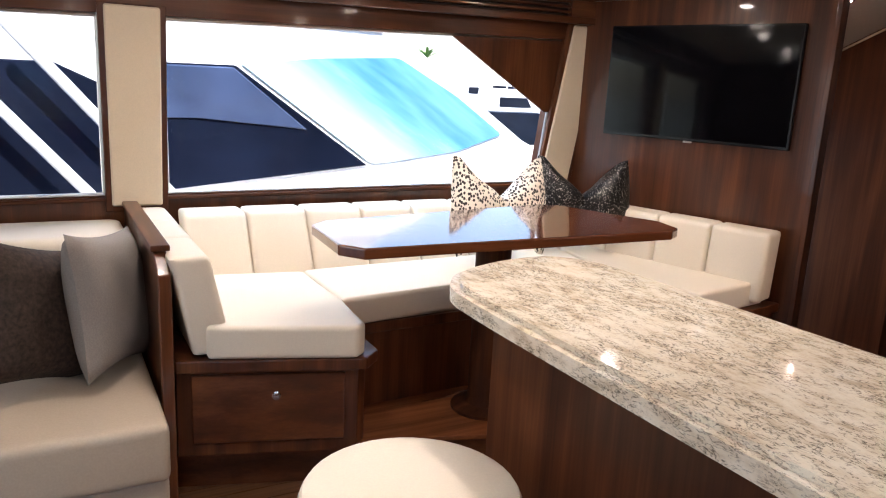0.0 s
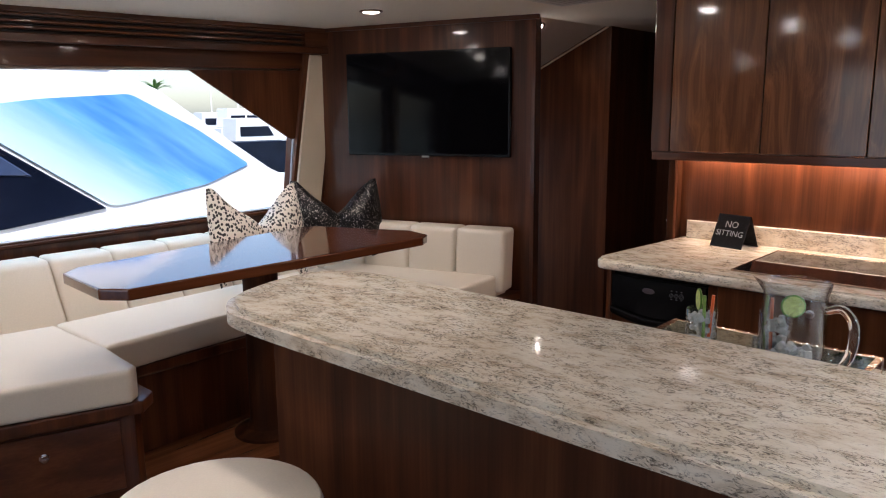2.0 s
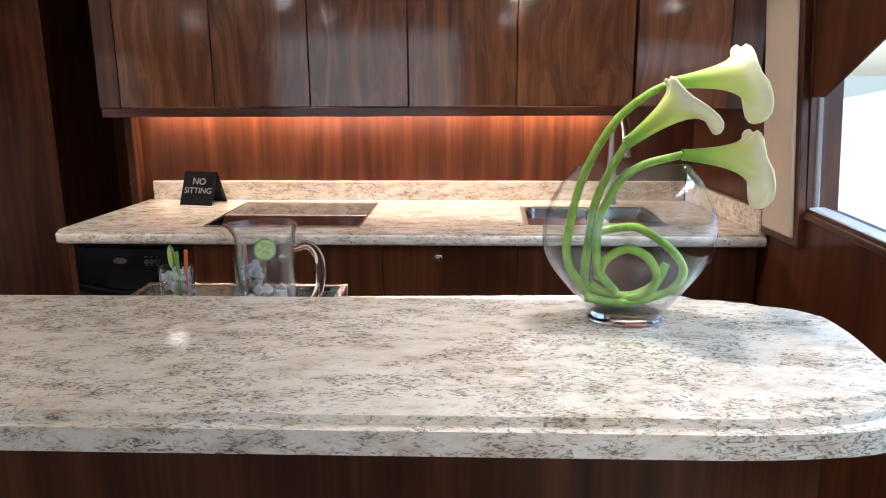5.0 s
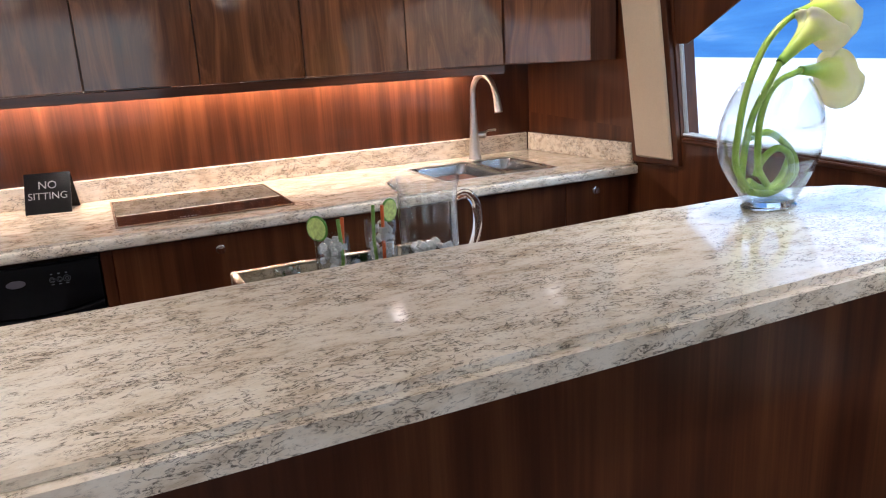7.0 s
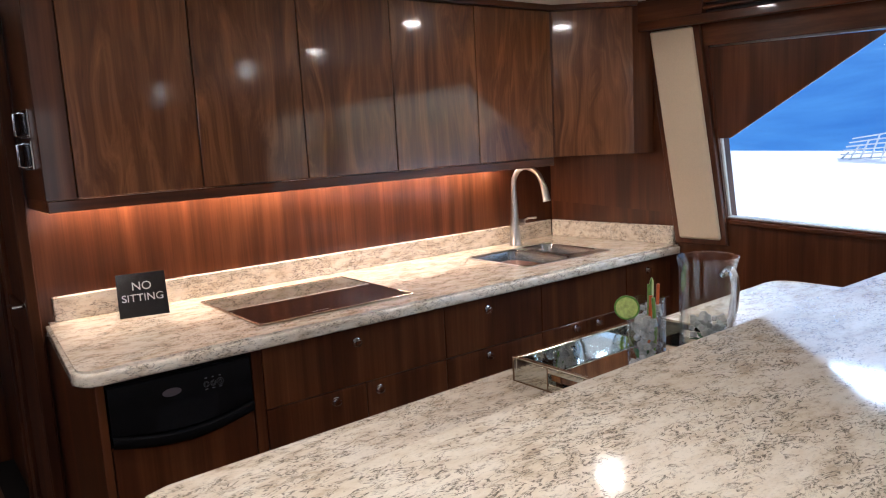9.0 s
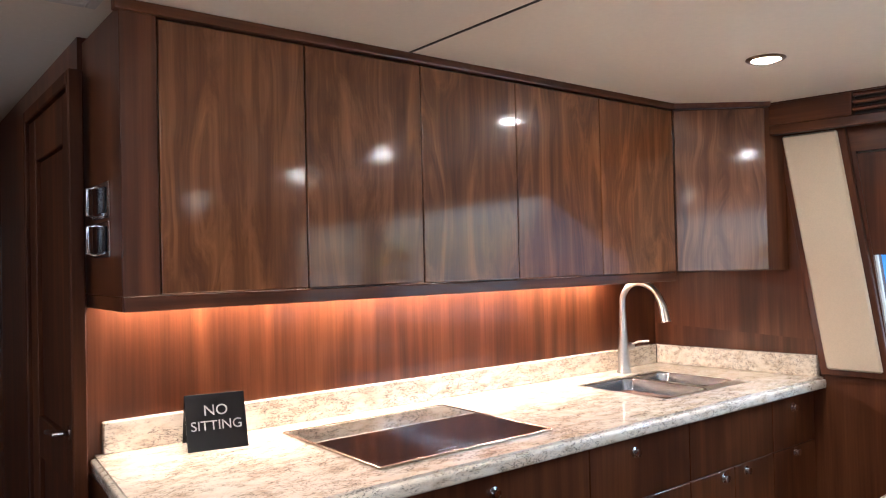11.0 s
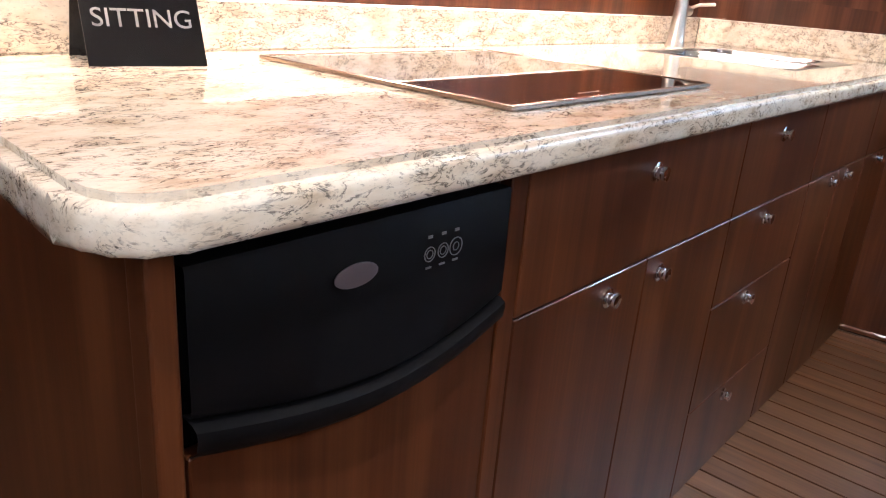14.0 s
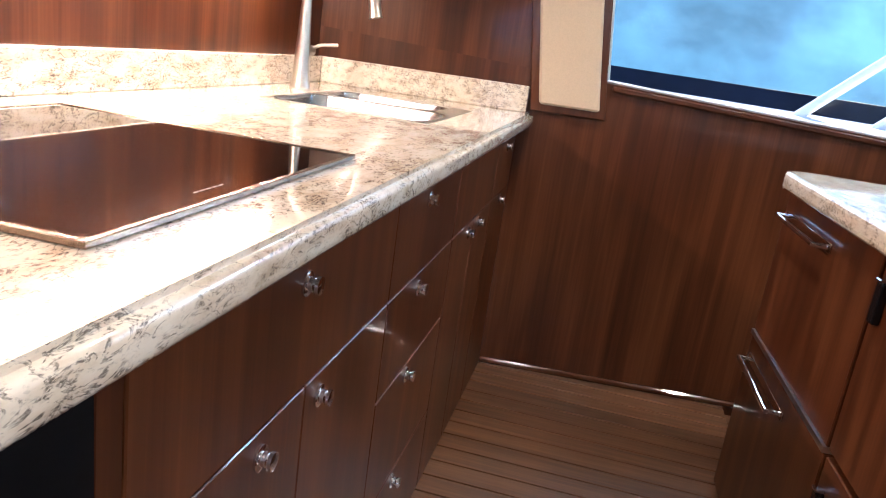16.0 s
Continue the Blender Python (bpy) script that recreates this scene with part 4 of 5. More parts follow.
# wall cabinets
UX, UZ0, UZ1 = 2.778, 1.335, 1.972
EDGES = [1.250, 0.876, 0.502, 0.122, -0.290, -0.725]
for a, b in zip(EDGES, EDGES[1:]):
    t = thing("wall_cabinet", (2.95, (a + b) / 2, UZ0), "walnut wall cabinet with one figured veneer door", "cabinet", "galley wall cabinets")
    bm = B()
    box(bm, UX + 0.020, b + 0.001, UZ0, 3.126, a - 0.001, 1.985)
    part("body", bm, M_wood, t)
    bm = B()
    box(bm, UX, b + 0.0018, UZ0 + 0.003, UX + 0.018, a - 0.0018, UZ1 - 0.003, 0.002, None, 1)
    part("door", bm, M_wood_fig, t)
bm = B()
box(bm, UX - 0.001, 1.2515, UZ0, 3.126, 1.334, 1.985, 0.002, None, 1)
tagged(part("cabinet_end_panel", bm, M_wood), "walnut end stile of the galley wall cabinets", "panel")
t = thing("corner_cabinet", (2.85, -0.9, UZ0), "walnut corner wall cabinet with an angled door", "cabinet")
bm = B()
prism(bm, [(UX + 0.022, -0.728), (2.565, -0.985), (2.52, -1.10), (3.126, -1.05), (3.126, -0.728)], UZ0, 1.985)
part("body", bm, M_wood, t)
_a, _b = Vector((UX, -0.731, 0)), Vector((2.545, -1.000, 0))
_u = (_b - _a).normalized()
_w = Vector((-_u.y, _u.x, 0))
bm = B()
L = (_b - _a).length
box(bm, 0.002, 0, UZ0 + 0.003, L - 0.002, 0.018, UZ1 - 0.003, 0.002, Matrix(((_u.x, _w.x, 0, _a.x), (_u.y, _w.y, 0, _a.y), (0, 0, 1, 0), (0, 0, 0, 1))), 1)
part("door", bm, M_wood_fig, t)
bm = B()
box(bm, UX - 0.012, -0.735, 1.974, UX + 0.02, 1.345, 2.0, 0.005, None, 2)
box(bm, 0.0, -0.012, 1.974, L + 0.02, 0.02, 2.0, 0.005, Matrix(((_u.x, _w.x, 0, _a.x), (_u.y, _w.y, 0, _a.y), (0, 0, 1, 0), (0, 0, 0, 1))), 2)
structure("trim_cabinet_cornice", bm, M_wood_y, "walnut cornice over the galley wall cabinets", "trim")
# light rail and glowing strip under the cabinets
bm = B()
box(bm, UX + 0.004, -0.73, UZ0 - 0.035, UX + 0.026, 1.330, UZ0 - 0.001, 0.002, None, 1)
box(bm, UX + 0.026, 1.310, UZ0 - 0.035, 3.126, 1.330, UZ0 - 0.001, 0.002, None, 1)
structure("trim_light_rail", bm, M_wood_y, "walnut light rail under the wall cabinets", "trim")
strip = thing("led_strip", (3.06, 0.3, UZ0 - 0.012), "warm glowing strip light under the wall cabinets", "strip light")
bm = B()
box(bm, 2.996, -0.70, UZ0 - 0.004, 3.024, 1.29, UZ0 - 0.0005)
part("housing", bm, M_steel, strip)
bm = B()
box(bm, 2.999, -0.69, UZ0 - 0.0055, 3.021, 1.28, UZ0 - 0.0042)
part("diffuser", bm, M_led, strip, "glowing amber diffuser")
for y in (0.22, 0.70):
    bm = B()
    box(bm, UX + 0.03, y - 0.11, UZ0 - 0.010, UX + 0.20, y + 0.11, UZ0 - 0.001, 0.003, None, 1)
    tagged(part("under_cabinet_vent", bm, M_steel), "slim metal extractor plate under the wall cabinets", "vent")

# two chrome catches on the end of the wall cabinets
for z in (1.560, 1.468):
    t = thing("cabinet_latch", (2.94, 1.334, z), "chrome flush pull plate on the cabinet side", "latch", "latches by the cabin door")
    bm = B()
    box(bm, -0.075, 0.0, -0.042, 0.075, 0.006, 0.042, 0.002, None, 1)
    local("plate", bm, M_chrome, t)
    bm = B()
    box(bm, -0.055, 0.006, -0.030, 0.02, 0.009, 0.030, 0.002, None, 1)
    local("recess", bm, M_black, t)
    bm = B()
    tube(bm, [(0.045, 0.006, -0.036), (0.045, 0.024, -0.032), (0.045, 0.024, 0.032), (0.045, 0.006, 0.036)], 0.004, 10)
    local("pull", bm, M_chrome, t, "", True)

# cabin door in the angled bulkhead
_p, _q = Vector((3.06, 1.346, 0)), Vector((4.0, 1.346, 0))
_u = (_q - _p).normalized()
_w = Vector((-_u.y, _u.x, 0))
DM = Matrix(((_u.x, _w.x, 0, _p.x), (_u.y, _w.y, 0, _p.y), (0, 0, 1, 0), (0, 0, 0, 1)))
door = tagged(new("door_1"), "closed walnut cabin door with recessed panel", "door", "", "structure")
door.matrix_world = DM
DW = 0.62
for nm, a in (("stile", (0.03, 0, 0.02, 0.13, 0.024, 1.86)), ("stile", (DW - 0.10, 0, 0.02, DW, 0.024, 1.86)), ("rail", (0.131, 0.001, 1.73, DW - 0.101, 0.023, 1.86)), ("rail", (0.131, 0.001, 0.84, DW - 0.101, 0.023, 0.96)), ("rail", (0.131, 0.001, 0.02, DW - 0.101, 0.023, 0.16)), ("panel", (0.131, 0.0, 0.161, DW - 0.101, 0.010, 0.839)), ("panel", (0.131, 0.0, 0.961, DW - 0.101, 0.010, 1.729))):
    bm = B()
    box(bm, *a, 0.003, None, 1)
    local(nm, bm, M_wood_dull, door)
bm = B()
lathe(bm, [(0.019, 0), (0.019, 0.006), (0.009, 0.008), (0.008, 0.045)], 18, Matrix.Translation((0.075, 0.024, 0.985)) @ Matrix.Rotation(radians(-90), 4, "X"))
tube(bm, smooth_line([(0.075, 0.062, 0.985), (0.11, 0.066, 0.985), (0.16, 0.064, 0.978), (0.185, 0.06, 0.972)], 5), 0.0075, 12)
local("door_handle", bm, M_chrome, door, "chrome lever door handle", True)
bm = B()
for a in ((0.0, 0, 0, 0.028, 0.036, 1.90), (DW + 0.002, 0, 0, DW + 0.03, 0.036, 1.90), (0.028, 0, 1.862, DW + 0.002, 0.036, 1.90)):
    box(bm, *a, 0.004, None, 1)
local("door_frame", bm, M_wood_dull, door)

# ---- island: raised bar in front, lower worktop behind ----
IT, LT = 1.054, 0.915
BAR = [(0.712, 1.36), (0.706, 1.20), (0.706, 0.80), (0.710, 0.30), (0.718, -0.50), (0.738, -0.650), (0.79, -0.712), (0.89, -0.745), (1.10, -0.764), (1.17, -0.748), (1.198, -0.70), (1.207, -0.655), (1.240, -0.63), (1.238, 0.45), (1.226, 1.38), (1.212, 1.455), (1.165, 1.538), (1.08, 1.562), (0.95, 1.545), (0.80, 1.492), (0.748, 1.430)][::-1]


def softened(pts, cut, turns=2):
    """Round an outline by cutting its corners again and again."""
    for k in range(turns):
        out = []
        for p, q in zip(pts, pts[1:] + pts[:1]):
            d = Vector(q) - Vector(p)
            c = min(0.25 * d.length, cut / 2 ** k)
            d.normalize()
            out += [(p[0] + d.x * c, p[1] + d.y * c), (q[0] - d.x * c, q[1] - d.y * c)]
        pts = out
    return pts


BAR = softened(BAR, 0.03)
bar = thing("bar_worktop", (0.98, 0.4, IT - 0.05), "cream speckled granite bar top with stepped round edge", "worktop")
bm = B()
prism(bm, BAR[::-1], IT - 0.045, IT - 0.012, 0.0155, 5, caps_only=True)
part("nose", bm, M_granite, bar, "", True)
_c = (0.975, 0.38)
bm = B()
prism(bm, [(_c[0] + (x - _c[0]) * 0.930, _c[1] + (y - _c[1]) * 0.984) for x, y in BAR[::-1]], IT - 0.013, IT, 0.006, 3, caps_only=True)
part("top", bm, M_granite, bar)
low = thing("lower_worktop", (1.44, 0.4, LT - 0.04), "cream speckled granite lower worktop behind the bar", "worktop")
bm = B()
prism(bm, [(1.19, -0.68), (1.64, -0.700), (1.685, -0.690), (1.712, -0.665), (1.722, -0.62), (1.640, 1.40), (1.625, 1.44), (1.59, 1.47), (1.19, 1.47)], LT - 0.042, LT, 0.012, 3)
part("top", bm, M_granite, low)
isl = thing("island_cabinet", (1.2, 0.4, 0), "walnut island cabinet that carries bar and worktop", "cabinet")
bm = B()
box(bm, 0.835, -0.62, 0.0, 1.18, 1.362, IT - 0.046, 0.003, None, 1)
part("bar_panel", bm, M_wood_satin, isl)
bm = B()
prism(bm, [(1.181, -0.655), (1.672, -0.655), (1.588, 1.360), (1.181, 1.360)], 0.0, LT - 0.043)
part("body", bm, M_wood, isl)


def face_at(y):
    """A frame on the slanting face of the island: x out of the face, y along it."""
    a = math.atan2(1.588 - 1.672, 1.360 + 0.655)
    return Matrix.Translation((1.672 + (y + 0.655) * (1.588 - 1.672) / 2.015, y, 0)) @ Matrix.Rotation(-a, 4, "Z")


fr = thing("fridge_drawers", face_at(-0.65), "walnut-fronted fridge drawers with square chrome handles", "fridge")
for z0, z1, hz in ((0.503, 0.865, 0.812), (0.05, 0.490, 0.435)):
    bm = B()
    box(bm, 0.0005, 0.0, z0, 0.021, 0.625, z1, 0.002, None, 1)
    f = local("drawer", bm, M_wood, fr)
    bm = B()
    tube(bm, [(0.021, 0.05, hz), (0.052, 0.05, hz), (0.052, 0.36, hz), (0.021, 0.36, hz)], 0.006, 8)
    box(bm, 0.021, 0.03, hz - 0.010, 0.0245, 0.38, hz + 0.010, 0.001, None, 1)
    tagged(local("handle", bm, M_chrome, f, "", True), "square chrome drop handle")
bm = B()
box(bm, 0.0005, 0.0, 0.4905, 0.026, 0.625, 0.5025)
local("trim", bm, M_steel, fr, "thin steel trim between the drawers")
for y0 in (-0.018, 0.445, 0.905):
    t = thing("island_door_unit", face_at(y0), "walnut island cupboard front with a dark latch", "cabinet", "island cupboards")
    for z0, z1, z in ((0.503, 0.865, 0.79), (0.05, 0.490, 0.40)):
        bm = B()
        box(bm, 0.0005, 0.0, z0, 0.019, 0.452, z1, 0.002, None, 1)
        f = local("door", bm, M_wood, t)
        bm = B()
        box(bm, 0.019, 0.02, z - 0.035, 0.033, 0.045, z + 0.035, 0.004, None, 2)
        tagged(local("latch", bm, M_black, f), "black push latch")
        bm = B()
        box(bm, 0.019, 0.022, z + 0.0355, 0.037, 0.043, z + 0.042, 0.002, None, 1)
        local("latch_cap", bm, M_chrome, t)

# ---- mirrored tray with jug and two drinks ----
TX0, TX1, TY0, TY1, TZ0, TZ1 = 1.285, 1.600, 0.165, 0.650, LT, LT + 0.052
tray = thing("mirrored_tray", (1.44, 0.41, LT), "rectangular silver mirrored tray with cut-out handles", "tray")
bm = B()
box(bm, TX0 + .012, TY0 + .012, TZ0 + 0.018, TX1 - .012, TY1 - .012, TZ0 + 0.022)
part("mirror_base", bm, M_mirror, tray, "mirror glass base")
bm = B()
box(bm, TX0 + .001, TY0 + .001, TZ0, TX1 - .001, TY1 - .001, TZ0 + 0.0175)
part("underside", bm, M_mirror, tray)
for a in ((TX0, TY0, TX0 + .012, TY1), (TX1 - .012, TY0, TX1, TY1)):
    bm = B()
    box(bm, a[0], a[1], TZ0, a[2], a[3], TZ1, 0.0012, None, 1)
    part("side", bm, M_mirror_dim, tray)
for y0, y1 in ((TY0, TY0 + .012), (TY1 - .012, TY1)):
    xm = (TX0 + TX1) / 2
    for a in ((TX0 + .012, TZ0, xm - .05, TZ1), (xm + .05, TZ0, TX1 - .012, TZ1), (xm - .05, TZ1 - .012, xm + .05, TZ1), (xm - .05, TZ0, xm + .05, TZ0 + .014)):
        bm = B()
        box(bm, a[0], y0, a[1], a[2], y1, a[3], 0.001, None, 1)
        part("side", bm, M_mirror_dim, tray)
for a in ((TX0 - .001, TY0 - .001, TX0 + .014, TY1 + .001), (TX1 - .014, TY0 - .001, TX1 + .001, TY1 + .001), (TX0 + .014, TY0 - .001, TX1 - .014, TY0 + .013), (TX0 + .014, TY1 - .013, TX1 - .014, TY1 + .001)):
    bm = B()
    box(bm, a[0], a[1], TZ1 + .0002, a[2], a[3], TZ1 + 0.003, 0.001, None, 1)
    part("rim", bm, M_silver, tray, "silver bead rim")
for x in (TX0 - 0.001, TX1 - 0.005):
    for y in (TY0 - 0.001, TY1 - 0.005):
        bm = B()
        box(bm, x, y, TZ0, x + 0.006, y + 0.006, TZ1, 0.001, None, 1)
        part("corner_bead", bm, M_bronze, tray, "dark metal corner bead")
for x in (xm - 0.052, xm + 0.050):
    bm = B()
    box(bm, x, TY1 - 0.001, TZ0, x + 0.002, TY1 + 0.0008, TZ1)
    part("joint", bm, M_bronze, tray)
bm = B()
box(bm, TX0, TY1 - 0.001, TZ0, TX1, TY1 + 0.001, TZ0 + 0.003)
part("joint", bm, M_bronze, tray)
TB = TZ0 + 0.0225


def glass_wall(r, h, wall, foot, seg=36, flare=0.0):
    """A closed drinking-glass shell."""
    return lathe(B(), [(r * 0.9, 0), (r * 0.97, 0.002), (r, foot), (r + flare, h - 0.002), (r + flare - wall * .5, h), (r + flare - wall, h - 0.002), (r - wall, foot + 0.001), (0.001, foot)], seg)


def ice(bm, r, z0, z1, n, seed):
    rng = random.Random(seed)
    for k in range(n):
        s = rng.uniform(0.005, 0.0085)
        a, q = rng.uniform(0, 6.283), r * math.sqrt(rng.random()) * 0.82
        m = Matrix.Translation((q * math.cos(a), q * math.sin(a), rng.uniform(z0, z1))) @ Euler((rng.random() * 3, rng.random() * 3, rng.random() * 3)).to_matrix().to_4x4()
        box(bm, -s, -s, -s, s, s, s, 0.002, m, 1)
    return bm


def leaf(bm, m, ln, w):
    rows = []
    for i in range(7):
        u = i / 6
        half = w * math.sin(math.pi * (0.06 + 0.94 * u) ** 0.8) * 0.5 + 0.0004
        z = 0.25 * ln * math.sin(u * 2.6)
        rows.append([bm.verts.new(m @ Vector((ln * u, s * half, z + abs(s) * half * 0.3))) for s in (-1, 0, 1)])
    for p, q in zip(rows, rows[1:]):
        for k in (0, 1):
            bm.faces.new((p[k], p[k + 1], q[k + 1], q[k]))
    return bm


jug = thing("glass_jug", Matrix.Translation((1.352, 0.284, TB)) @ Matrix.Diagonal((1.04, 1.04, 1.08, 1)), "clear glass water jug with handle, mint inside", "jug")
bm = lathe(B(), [(0.052, 0), (0.056, 0.003), (0.057, 0.012), (0.058, 0.19), (0.063, 0.206), (0.064, 0.212), (0.062, 0.213), (0.0600, 0.207), (0.0550, 0.19), (0.0540, 0.014), (0.001, 0.012)], 40)
for v in bm.verts:
    if v.co.z > 0.185 and v.co.y > 0.03:
        v.co.y += 0.020 * (v.co.z - 0.185) / 0.028 * max(0, 1 - abs(v.co.x) / 0.028)
local("body", bm, M_thin, jug, "", True)
bm = B()
tube(bm, smooth_line([(0.0, -0.056, 0.165), (0, -0.085, 0.172), (0, -0.106, 0.145), (0, -0.105, 0.095), (0, -0.085, 0.055), (0, -0.056, 0.045)], 7), lambda u: 0.0075 + 0.002 * math.sin(3 * u), 12)
local("handle", bm, M_glass, jug, "", True)
bm = lathe(B(), [(0.0535, 0.0145), (0.0545, 0.074), (0.001, 0.074)], 36)
local("water", bm, M_still, jug, "clear water", True)
bm = ice(B(), 0.045, 0.045, 0.084, 34, 3)
local("ice_cubes", bm, M_ice, jug, "clear ice cubes")
bm = B()
_rng = random.Random(5)
for k in range(6):
    a = k * 1.05
    leaf(bm, Matrix.Translation((0.012 * math.cos(a), 0.012 * math.sin(a), 0.028)) @ Euler((0.3, -0.4 + 0.2 * (k % 3), a)).to_matrix().to_4x4(), 0.036, 0.022)
local("mint_sprig", bm, M_leaf, jug, "dark green mint leaves")


def drink(x, y, h, seed, turn):
    t = thing("iced_drink", Matrix.Translation((x, y, TB)) @ Matrix.Rotation(turn, 4, "Z"), "tumbler of iced water with lime slice and straws", "drink", "drinks on the tray")
    local("tumbler", glass_wall(0.034, h, 0.003, 0.012), M_thin, t, "", True)
    local("ice_cubes", ice(B(), 0.028, 0.022, h - 0.010, 44, seed), M_ice, t, "clear crushed ice")
    b_ = lathe(B(), [(0.024, -0.0022), (0.026, -0.001), (0.026, 0.001), (0.024, 0.0022)], 26, Matrix.Translation((0, 0.034, h + 0.012)) @ Euler((radians(90), 0, radians(90))).to_matrix().to_4x4())
    s = local("lime_slice", b_, M_lime_rind, t, "cut lime slice on the rim")
    for sg in (-1, 1):
        b_ = lathe(B(), [(0.0225, -0.0004), (0.0225, 0.0004)], 26, Matrix.Translation((0, 0.034, h + 0.012)) @ Euler((radians(90), 0, radians(90))).to_matrix().to_4x4() @ Matrix.Translation((0, 0, sg * 0.0026)))
        local("lime_flesh", b_, M_lime, s)
    for k, (mat, nm, lab) in enumerate(((M_carrot, "stirrer", "orange twisted stirrer"), (M_leaf2, "cucumber_stick", "green cucumber stick"))):
        b_ = B()
        tube(b_, [(0.012 - 0.012 * k, -0.008 * (k + 1), 0.02), (0.016 - 0.016 * k, -0.012 * (k + 1), h * 0.7), (0.02 - 0.02 * k, -0.014 - 0.005 * k, h + 0.034)], 0.0038, 8)
        local(nm, b_, mat, t, lab, True)
    b_ = B()
    for k in range(3):
        leaf(b_, Matrix.Translation((0.014 * math.cos(k * 2), 0.014 * math.sin(k * 2), 0.03 + 0.01 * k)) @ Euler((0.5, -1.0, k * 2.0)).to_matrix().to_4x4(), 0.026, 0.016)
    local("mint_leaf", b_, M_leaf, t)
    return t


drink(1.372, 0.484, 0.135, 11, -0.96)
drink(1.455, 0.352, 0.135, 12, 3.68)

# ---- lily vase ----
VX, VY = 1.11, -0.40
vase = thing("flower_vase", (VX, VY, IT), "flattened clear glass bowl vase holding calla lilies in water", "vase")
VP = [(0.44, 0.0), (0.45, 0.004), (0.42, 0.010), (0.46, 0.020), (0.72, 0.062), (0.94, 0.105), (1.0, 0.145), (0.95, 0.190), (0.80, 0.232), (0.66, 0.256), (0.62, 0.262)]


def smooth_profile(pts):
    return [(q[0], q[2]) for q in smooth_line([(r, 0, z) for r, z in pts], 4)]


def vase_shape(scale, pts, close):
    b_ = lathe(B(), [(r * scale, z) for r, z in pts] + close, 48)
    for v in b_.verts:
        k = 0.143
        flat = 0.42 + 0.35 * max(0, 1 - v.co.z / 0.10)
        v.co.x *= k * min(1.0, flat)
        v.co.y *= k
    return b_


local("glass", vase_shape(1.0, smooth_profile(VP), [(0.605, 0.262), (0.645, 0.255), (0.785, 0.231), (0.935, 0.189), (0.985, 0.145), (0.925, 0.106), (0.705, 0.063), (0.43, 0.022), (0.001, 0.018)]), M_thin, vase, "", True)
local("water", vase_shape(0.985, [(0.43, 0.0225), (0.70, 0.063), (0.925, 0.106), (0.985, 0.145), (0.98, 0.155)], [(0.001, 0.155)]), M_still, vase, "clear water", True)
bm = vase_shape(1.0, [(0.36, 0.0005), (0.43, 0.002), (0.435, 0.005), (0.405, 0.010), (0.40, 0.0165)], [(0.001, 0.0172)])
local("foot", bm, M_glass, vase, "thick clear glass foot", True)


def lily(stem, mouth_dir, size, curl):
    """stem: points in the vase's own coordinates; the flower opens at its end."""
    t = thing("calla_lily", (VX, VY, IT + 0.07), "yellow-green calla lily with a long curved stem", "flower", "calla lilies in the vase")
    off = Vector((0, 0, -0.07))
    pts = [Vector(p) + off for p in smooth_line(stem, 8)]
    b_ = B()
    tube(b_, pts, lambda u: 0.0074 - 0.001 * u, 10)
    local("stem", b_, M_stem, t, "", True)
    d = Vector(mouth_dir).normalized()
    side = d.cross(Vector((0, 0, 1))).normalized()
    up = side.cross(d)
    b_ = B()
    N, K = 14, 26
    rows = []
    for i in range(N + 1):
        u = i / N
        rows.append([])
        for k in range(K + 1):
            a = 2 * math.pi * k / K
            low = 0.5 - 0.5 * math.cos(a)
            ln = size * (u * (0.86 + 0.14 * low + 0.08 * low ** 5) - 0.10 * u ** 8 * (1 - low) - 0.14 * u ** 10 * low ** 6)
            r = size * (0.052 + 0.07 * u + 0.12 * u ** 2.2 * (0.85 + 0.20 * math.sin(a) ** 2) + 0.11 * u ** 7)
            if k in (0, K):
                r *= 1.0 - 0.12 * u
            droop = curl * size * (u ** 4) * low ** 3
            rip = 0.035 * size * math.sin(3 * a + 4 * curl) * u ** 4
            p = pts[-1] + d * (ln + rip) + (up * math.cos(a) * -r * -1 + side * math.sin(a) * r) * (1.0 if low < 0.5 else 1.0 + 0.25 * u ** 3)
            p += Vector((0, 0, -droop))
            rows[-1].append(b_.verts.new(p))
    uv = b_.loops.layers.uv.new("along")
    for i, (p, q) in enumerate(zip(rows, rows[1:])):
        for k in range(K):
            f = b_.faces.new((p[k], p[k + 1], q[k + 1], q[k]))
            for lp, (cu, cv) in zip(f.loops, ((k / K, i / N), ((k + 1) / K, i / N), ((k + 1) / K, (i + 1) / N), (k / K, (i + 1) / N))):
                lp[uv].uv = (cu, cv)
    sp = local("spathe", b_, M_petal, t, "creamy yellow-green funnel petal", True)
    mod = sp.modifiers.new("thick", "SOLIDIFY")
    mod.thickness = 0.0018
    b_ = B()
    tube(b_, [pts[-1] + d * size * 0.1, pts[-1] + d * size * 0.6], lambda u: 0.006 - 0.003 * u, 8)
    local("spadix", b_, M_spadix, t, "yellow spadix", True)
    return t


